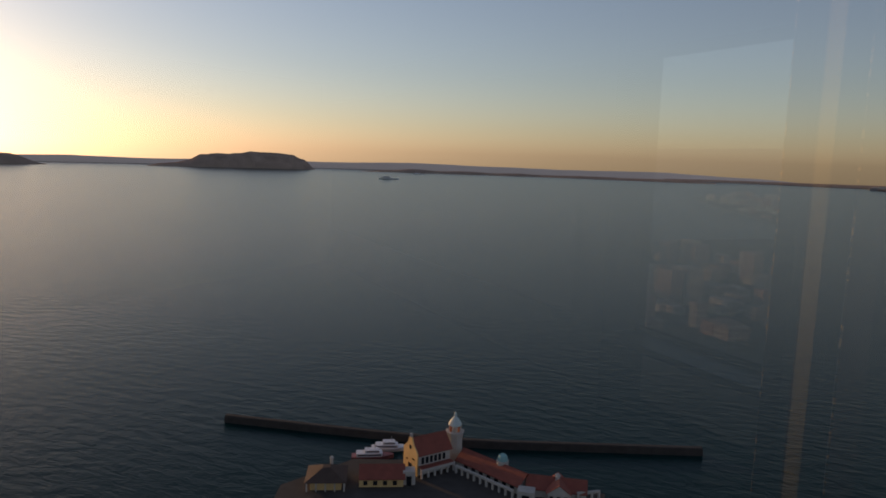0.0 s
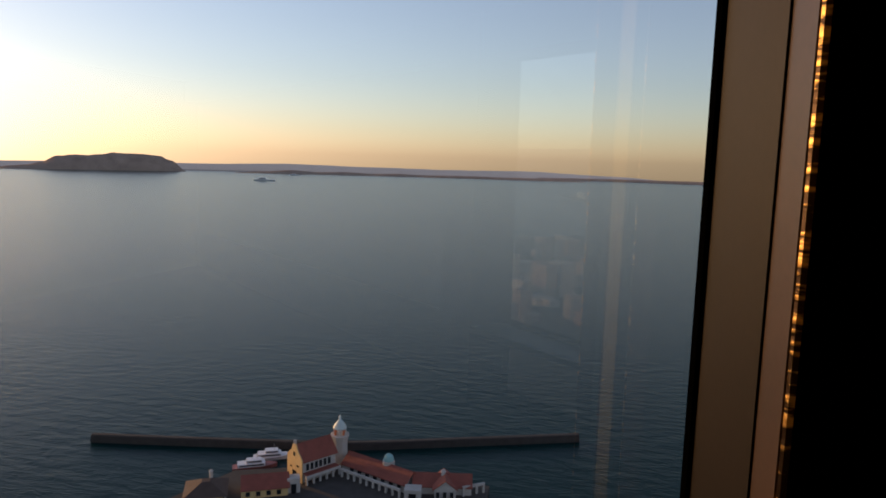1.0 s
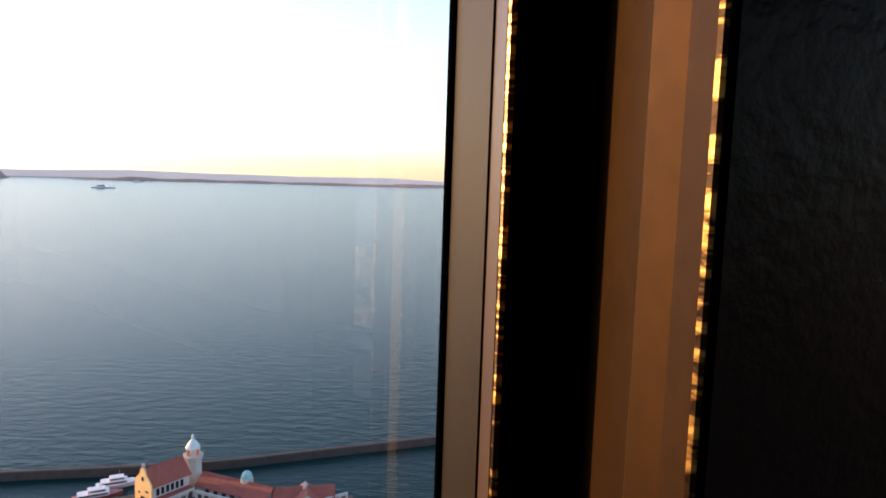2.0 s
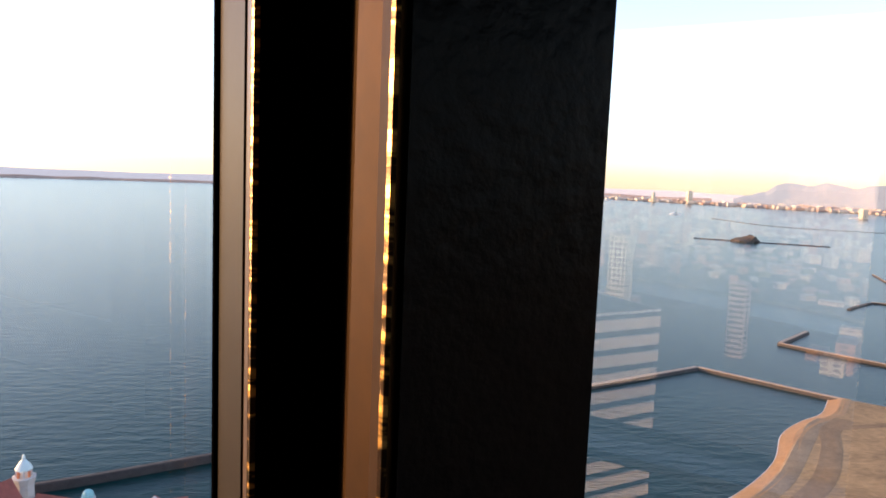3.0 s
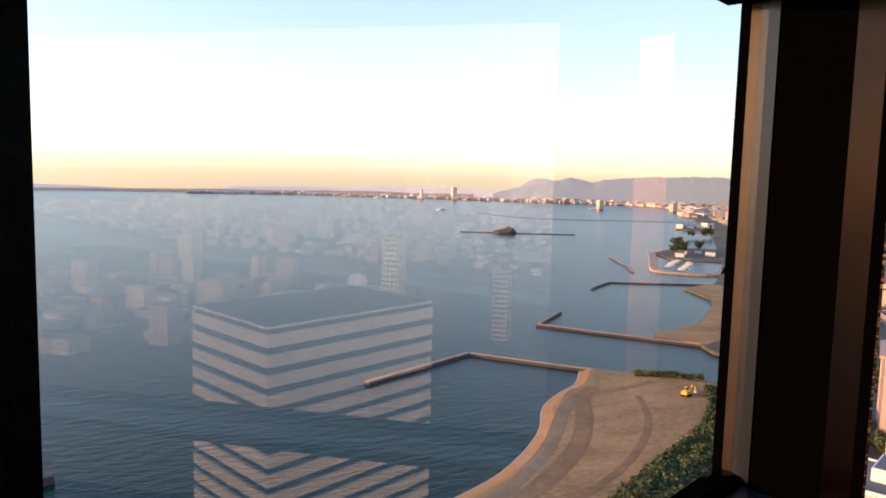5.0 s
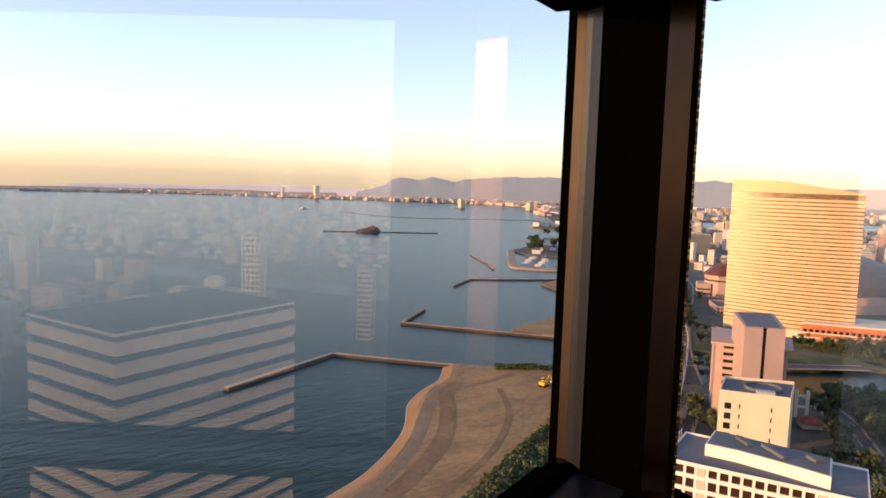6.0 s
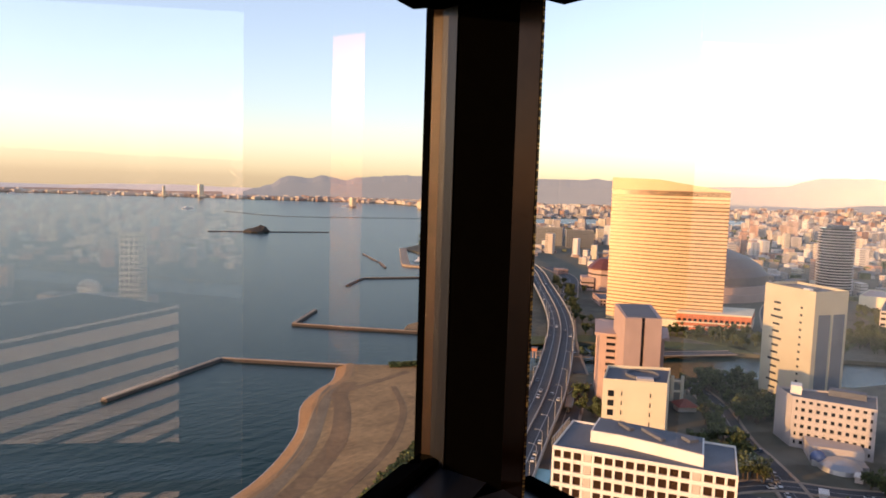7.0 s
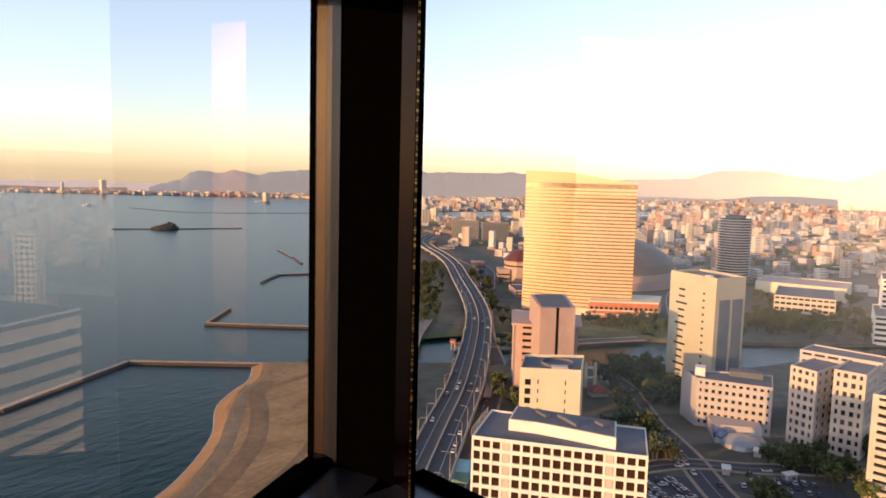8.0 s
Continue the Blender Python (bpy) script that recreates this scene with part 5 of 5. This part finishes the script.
for n, x0, y0, x1, y1, sp in ((58, 424, 206, 372, 160, 6), (52, 436, 186, 378, 142, 6), (34, 352, 160, 312, 130, 5), (26, 400, 150, 372, 128, 5),
                              (26, 300, 140, 284, 128, 4), (14, 372, 66, 364, 44, 3), (14, 340, 68, 318, 50, 4), (16, 340, 240, 296, 208, 5), (30, 545, 250, 600, 190, 6),
                              (26, 535, 290, 590, 240, 4), (44, 650, 190, 790, 150, 16), (40, 450, 395, 600, 520, 8), (40, 600, 530, 740, 640, 10), (18, 395, 300, 440, 262, 6),
                              (34, 480, 340, 640, 470, 6), (14, 845, 935, 950, 1040, 14), (8, 1190, 1235, 1235, 1270, 12), (22, 640, 470, 700, 540, 9),
                              (16, 300, 50, 340, 20, 6), (12, 268, 140, 240, 125, 4), (50, 610, 175, 690, 95, 14), (30, 740, 120, 800, 230, 12), (10, 300, 112, 290, 124, 3), (16, 282, 74, 262, 60, 4), (14, 322, 78, 330, 62, 3), (26, 372, 152, 392, 190, 6), (40, 640, 176, 700, 150, 9)):
    scatter(n, x0, y0, x1, y1, sp)
places = [p for p in places if not (p[0] < 400 and any((Vector(p[:2]) - q.to_2d()).length < 7 for q in street))]
places = [p for p in places if not any((Vector(p[:2]) - q.to_2d()).length < 16 for q in line)]
places.sort(key=lambda p: math.hypot(p[0], p[1]))
moved = set()
far_verts, far_faces = [], []
for i, (x, y, z) in enumerate(places):
    k = KINDS[i % 4]
    s = rnd.uniform(0.8, 1.25) * (2.0 if x > 800 else 1.0)
    m = pose(x, y, z, 0, 0, rnd.uniform(0, 360))
    if k.name not in moved:
        k.matrix_world = m
        moved.add(k.name)
    elif i < 280:
        copy_thing(k, m).scale = (s, s, s * rnd.uniform(0.85, 1.1))
    else:
        m = m @ Matrix.Scale(s, 4)
        for child in k.children:
            n0v = len(far_verts)
            far_verts += [tuple(m @ v.co) for v in child.data.vertices]
            far_faces += [tuple(n0v + j for j in f.vertices) for f in child.data.polygons]
me = bpy.data.meshes.new("far_trees")
me.from_pydata(far_verts, [], far_faces)
me.materials.append(PLANTS)
tagged(new("far_trees", me), "belts of dark green trees beyond the river", "trees", kind="stuff")


# shrub belt along the beach
def shrubs(name, label, pts, width, count, high, seed):
    rnd = random.Random(seed)
    l = smooth([(x, y, 2.5) for x, y in pts], 6)
    verts, faces = [], []
    for _ in range(count):
        i = rnd.randint(0, len(l) - 2)
        p = l[i].lerp(l[i + 1], rnd.random())
        d = (l[i + 1] - l[i]).normalized()
        o = rnd.uniform(-0.5, 0.5) * width
        base = Vector((p.x + d.y * o, p.y - d.x * o, p.z))
        top = high * (0.5 + 0.5 * noise.noise(base * 0.15)) + 0.8
        c = base + Vector((0, 0, top * rnd.uniform(0.3, 1.0)))
        s = rnd.uniform(0.35, 0.9)
        u = Vector((rnd.gauss(0, 1), rnd.gauss(0, 1), rnd.gauss(0, 0.6))).normalized()
        w = u.cross(Vector((rnd.gauss(0, 1), rnd.gauss(0, 1), rnd.gauss(0, 1)))).normalized()
        k = len(verts)
        verts += [tuple(c + u * s), tuple(c + w * s), tuple(c - u * s), tuple(c - w * s)]
        faces.append((k, k + 1, k + 2, k + 3))
    me = bpy.data.meshes.new(name)
    me.from_pydata(verts, [], faces)
    me.materials.append(PLANTS)
    return tagged(new(name, me), label, "shrubs", kind="stuff")


shrubs("shrub_belt", "dense dark green pine shrubs behind the beach", [(110, 170), (164, 198), (210, 224), (252, 246), (290, 276), (316, 306)], 22, 26000, 5, 4)
shrubs("shrub_belt", "dense dark green shrubs at the seawall root", [(288, 352), (302, 344), (322, 328)], 7, 2500, 3.5, 6)

# yellow digger on the sand
digger = thing("digger", "yellow digger standing on the sand", "digger", pose(288, 306, 2.5, 0, 0, 20))
for s in (-1.6, 1.6):
    part("track", block(6, 1.0, 1.2, 0, s, 0, None, 0, 0.25), RUBBER, digger)
part("body", block(5.4, 3.8, 2.0, -0.4, 0, 1.3, None, 0, 0.2), YELLOW, digger)
cab = part("cab", block(1.9, 1.6, 1.9, 0.9, 0.9, 3.2, None, 0, 0.12), YELLOW, digger)
part("cab_glass", block(1.95, 1.65, 0.9, 0.9, 0.9, 3.8), PANE, cab)
part("boom", sweep([Vector((2, -0.6, 2.6)), Vector((5, -0.6, 5.4)), Vector((8, -0.6, 4.8))], [(-0.35, -0.4), (-0.35, 0.4), (0.35, 0.4), (0.35, -0.4)]), YELLOW, digger)
part("arm", sweep([Vector((8, -0.6, 4.8)), Vector((9.5, -0.6, 1.6))], [(-0.25, -0.3), (-0.25, 0.3), (0.25, 0.3), (0.25, -0.3)]), YELLOW, digger)
part("bucket", block(1.5, 1.6, 1.2, 9.6, -0.6, 0.4, None, 0, 0.15), STEEL, digger)

# boats on the bay and sheds at the marina
def boat(x, y, turn, length, label):
    b = thing("boat", label, "boat", pose(x, y, 0, 0, 0, turn), "boats on the bay")
    bm = bmesh.new()
    rows = []
    for u, w in ((-0.5, 0.9), (0.1, 1.0), (0.35, 0.7), (0.5, 0.05)):
        rows.append([bm.verts.new((u * length, s * w * length * 0.11, z)) for s, z in ((-0.8, -0.5), (-1, length * 0.06), (1, length * 0.06), (0.8, -0.5))])
    for a, c in zip(rows, rows[1:]):
        for i in range(4):
            bm.faces.new((a[i], a[(i + 1) % 4], c[(i + 1) % 4], c[i]))
    bm.faces.new(rows[0][::-1])
    bm.faces.new(rows[-1])
    part("hull", bm, HULL, b)
    cabin = part("cabin", block(length * 0.35, length * 0.14, length * 0.09, -length * 0.1, 0, length * 0.06, None, 0, length * 0.01), HULL, b)
    part("window_strip", block(length * 0.3, length * 0.145, length * 0.03, -length * 0.1, 0, length * 0.1), PANE, cabin)


def polar(az, d):
    return -math.sin(radians(az)) * d, math.cos(radians(az)) * d


for az, d, turn, length in ((31.6, 3200, 20, 90), (29.3, 4050, 10, 60), (-23.5, 2750, 10, 46), (-12.1, 4200, 10, 60), (-18.4, 4150, 20, 70), (-35.5, 3300, 160, 46)):
    x, y = polar(az, d)
    boat(x, y, turn, length, "small white boat far out on the bay")
for x, y, sx, sy, h, t in ((842, 930, 34, 14, 7, 50), (880, 965, 22, 14, 6, 48), (905, 925, 26, 16, 7, 44), (925, 975, 40, 12, 5, 46), (1380, 1525, 30, 18, 12, 30), (1415, 1520, 40, 18, 9, 20), (1460, 1510, 34, 20, 16, 15)):
    shed = thing("boat_shed", "low pale shed at the marina", "shed", pose(x, y, 2.2, 0, 0, t), "marina sheds")
    part("wall", block(sx, sy, h), WHITE, shed)
    part("roof", prism([(-sx / 2 - 0.6, -sy / 2 - 0.6), (sx / 2 + 0.6, -sy / 2 - 0.6), (sx / 2 + 0.6, sy / 2 + 0.6), (-sx / 2 - 0.6, sy / 2 + 0.6)], h, h + 0.5), ROOFGREY, shed)
    part("door", block(sx * 0.3, 0.3, h * 0.6, 0, -sy / 2), PANE, shed)

# ---------- smaller landmarks ----------
for az, d, h, w in ((-24.4, 4200, 72, 26), (-21.8, 4200, 56, 12), (-36.0, 3350, 40, 24), (-41.5, 3300, 34, 26)):
    x, y = polar(az, d)
    storeys("shore_tower", "pale apartment tower on the far shore", [(x - w / 2, y - w / 2), (x + w / 2, y - w / 2), (x + w / 2, y + w / 2), (x - w / 2, y + w / 2)], 1, h, 12, [3], CREAM, PANE, 0.3, 0.72, 1.0, 1.0, group="far shore towers")

# waterfront warehouses on the far shore
verts, faces, rnd2 = [], [], random.Random(31)
shore_line = smooth([(300, 4480, 0), (933, 4426, 0), (1376, 4144, 0), (1969, 3570, 0), (2419, 3151, 0), (2350, 2550, 0), (1900, 2050, 0)], 30)
for p in shore_line:
    for _ in range(5):
        q = p + Vector((rnd2.uniform(5, 90), rnd2.uniform(-40, 60), 0))
        sx, sy, h = rnd2.uniform(20, 70), rnd2.uniform(15, 40), rnd2.uniform(5, 14) * (1.6 if rnd2.random() < 0.12 else 1)
        k = len(verts)
        for z in (1.0, 2.6 + h):
            verts += [(q.x - sx / 2, q.y - sy / 2, z), (q.x + sx / 2, q.y - sy / 2, z), (q.x + sx / 2, q.y + sy / 2, z), (q.x - sx / 2, q.y + sy / 2, z)]
        faces += [(k + 4, k + 5, k + 6, k + 7)] + [(k + i, k + (i + 1) % 4, k + 4 + (i + 1) % 4, k + 4 + i) for i in range(4)]
me = bpy.data.meshes.new("shore_warehouses")
me.from_pydata(verts, [], faces)
me.materials.append(CITY)
tagged(new("shore_warehouses", me), "pale warehouses lining the far shore", "buildings", kind="stuff")

# tower blocks behind the banded office, seen mirrored in the glass
x, y = polar(-115.9, 235)
tank = thing("water_tank_tower", "white spherical tank on a slim office tower", "building")
part("shaft", block(13, 13, 78, x, y, 2, None, 25), GREY_W, tank)
part("stem", lathe([(1.4, 80), (1.0, 86)], sides=12, x=x, y=y), STEEL, tank)
bm = bmesh.new()
bmesh.ops.create_uvsphere(bm, u_segments=24, v_segments=14, radius=3.5)
bmesh.ops.scale(bm, vec=(1, 1, 0.8), verts=bm.verts)
bmesh.ops.translate(bm, vec=(x, y, 88), verts=bm.verts)
for f in bm.faces:
    f.smooth = True
part("tank", bm, HULL, tank, "white rounded tank")
for az, d, h, w in ((-113.2, 620, 74, 16), (-129, 900, 48, 20)):
    x, y = polar(az, d)
    storeys("apartment_tower", "cream apartment tower in the town", [(x - w / 2, y - w / 2), (x + w / 2, y - w / 2), (x + w / 2, y + w / 2), (x - w / 2, y + w / 2)], 2, h, 16, [4], CREAM, PANE, 0.3, 0.45, 0.8, 1.0)
x, y = polar(-104.3, 530)
storeys("apartment_tower", "slim pink apartment tower in the town", [(x - 6, y - 6), (x + 6, y - 6), (x + 6, y + 6), (x - 6, y + 6)], 2, 54, 14, [1], PINK, PANE, 0.1, 0.55, 0.8, 1.0)
town2 = random.Random(77)
verts, faces = [], []
for _ in range(320):
    az, d = town2.uniform(-148, -88), town2.uniform(520, 900)
    x, y = polar(az, d)
    if not (x > 720 + (100 - y) * 0.35 or x < 560 - y * 0.3) or (y > 0 and x < 760) or -112 < az < -99 or math.hypot(x - 130, y + 75) < 60:
        continue
    sx, sy, h = town2.uniform(9, 24), town2.uniform(9, 24), 5 + 26 * town2.random() ** 2.5
    k = len(verts)
    for z in (2.0, 2.5 + h):
        verts += [(x - sx / 2, y - sy / 2, z), (x + sx / 2, y - sy / 2, z), (x + sx / 2, y + sy / 2, z), (x - sx / 2, y + sy / 2, z)]
    faces += [(k + 4, k + 5, k + 6, k + 7)] + [(k + i, k + (i + 1) % 4, k + 4 + (i + 1) % 4, k + 4 + i) for i in range(4)]
me = bpy.data.meshes.new("near_town")
me.from_pydata(verts, [], faces)
me.materials.append(CITY)
tagged(new("near_town", me), "mixed low town blocks behind the tower", "buildings", kind="stuff")

# raised walkway beside the cream block, twin posts, river crane and a small canopy
walkway = thing("raised_walkway", "grey raised walkway on slim columns", "walkway")
wl = [Vector((305, 221, 6)), Vector((322, 232, 6)), Vector((350, 240, 6))]
part("deck", sweep(wl, [(-2, -0.5), (-2, 0), (2, 0), (2, -0.5)]), CONCRETE, walkway)
for o in (-2, 1.85):
    part("rail", sweep(wl, [(o, 0), (o, 1.1), (o + 0.15, 1.1), (o + 0.15, 0)]), STEEL, walkway)
for x, y in ((306, 221.6), (322, 232), (336, 236), (349, 239.6)):
    part("column", lathe([(0.5, 2), (0.5, 5.6)], sides=10, x=x, y=y), CONCRETE, walkway)
gate = thing("twin_post_gate", "pale stone gate of two tall posts", "gate")
for x, y in ((370, 197), (374, 193)):
    part("post", block(1.6, 1.6, 15, x, y, 2.5, None, -45, 0.1), CREAM, gate)
for z in (8, 14):
    part("crossbar", block(5.6, 1.0, 1.0, 372, 195, z, None, -45), CREAM, gate)
hut = thing("tiled_hut", "small brown roofed hut beside the street", "hut")
part("wall", block(10, 7, 3, 0, 0, 0), WHITE, hut)
bm = bmesh.new()
bmesh.ops.create_cone(bm, cap_ends=True, segments=4, radius1=8.4, radius2=1.5, depth=3)
bmesh.ops.rotate(bm, cent=(0, 0, 0), matrix=Matrix.Rotation(radians(45), 3, "Z"), verts=bm.verts)
bmesh.ops.translate(bm, vec=(0, 0, 4.5), verts=bm.verts)
part("roof", bm, REDROOF, hut)
hut.matrix_world = pose(361, 184, 2.6, 0, 0, -40)
crane = thing("sluice_tower", "orange brown sluice tower on the river bank", "tower")
for x, y in ((-2, -2), (2, -2), (2, 2), (-2, 2)):
    part("leg", block(0.7, 0.7, 9, x, y, 0), PINK, crane)
part("cabin", block(6, 6, 3.2, 0, 0, 9, None, 0, 0.15), REDBRICK, crane)
part("roof", block(7, 7, 0.6, 0, 0, 12.2), ROOFGREY, crane)
crane.matrix_world = pose(386.5, 311.6, 2, 0, 0, 30) @ Matrix.Scale(0.6, 4)
canopy = thing("entrance_canopy", "pale domed glass canopy at an entrance", "canopy")
part("roof", lathe([(9, 2.6), (8.6, 4.6), (6, 6.4), (2.5, 7.2), (0.2, 7.4)], sides=24, x=338, y=98), STEEL, canopy)
bm = bmesh.new()
bmesh.ops.create_icosphere(bm, subdivisions=3, radius=3.4)
bmesh.ops.translate(bm, vec=(337, 107, 5.6), verts=bm.verts)
for f in bm.faces:
    f.smooth = True
part("globe", bm, paint("blue_glass_globe", (0.05, 0.09, 0.22), 0.15, 0.2, 0.2, 0.6), canopy, "dark blue glass globe")
for x, y, t in ((300, 92, 20), (312, 70, -30), (330, 88, 10)):
    kiosk = thing("kiosk", "small low white kiosk by the street", "kiosk", pose(x, y, 2.6, 0, 0, t), "street kiosks")
    part("wall", block(5, 3, 2.6), GREY_W, kiosk)
    part("roof", block(5.8, 3.8, 0.3, 0, 0, 2.6), WHITE, kiosk)

# moored yachts in the marina
mast_rnd = random.Random(9)
yacht = thing("yacht", "small white yacht with a bare mast", "boat", None, "marina yachts")
bm = bmesh.new()
rows = []
for u, w in ((-5, 1.3), (0, 1.6), (3, 1.1), (5.5, 0.05)):
    rows.append([bm.verts.new((u, s * w, z)) for s, z in ((-0.7, -0.4), (-1, 1.1), (1, 1.1), (0.7, -0.4))])
for a, c in zip(rows, rows[1:]):
    for i in range(4):
        bm.faces.new((a[i], a[(i + 1) % 4], c[(i + 1) % 4], c[i]))
bm.faces.new(rows[0][::-1])
bm.faces.new(rows[-1])
part("hull", bm, HULL, yacht)
part("cabin", block(4, 1.8, 0.8, -0.5, 0, 1.1, None, 0, 0.1), HULL, yacht)
part("mast", lathe([(0.12, 1.1), (0.08, 13)], sides=6, x=1), STEEL, yacht)
for i in range(22):
    x, y = 720 + (i % 11) * 8 + mast_rnd.uniform(-2, 2), 790 + (i % 11) * 7 + (i // 11) * 30 + mast_rnd.uniform(-2, 2)
    m = pose(x, y, 0, 0, 0, -45)
    if i == 0:
        yacht.matrix_world = m
    else:
        copy_thing(yacht, m)
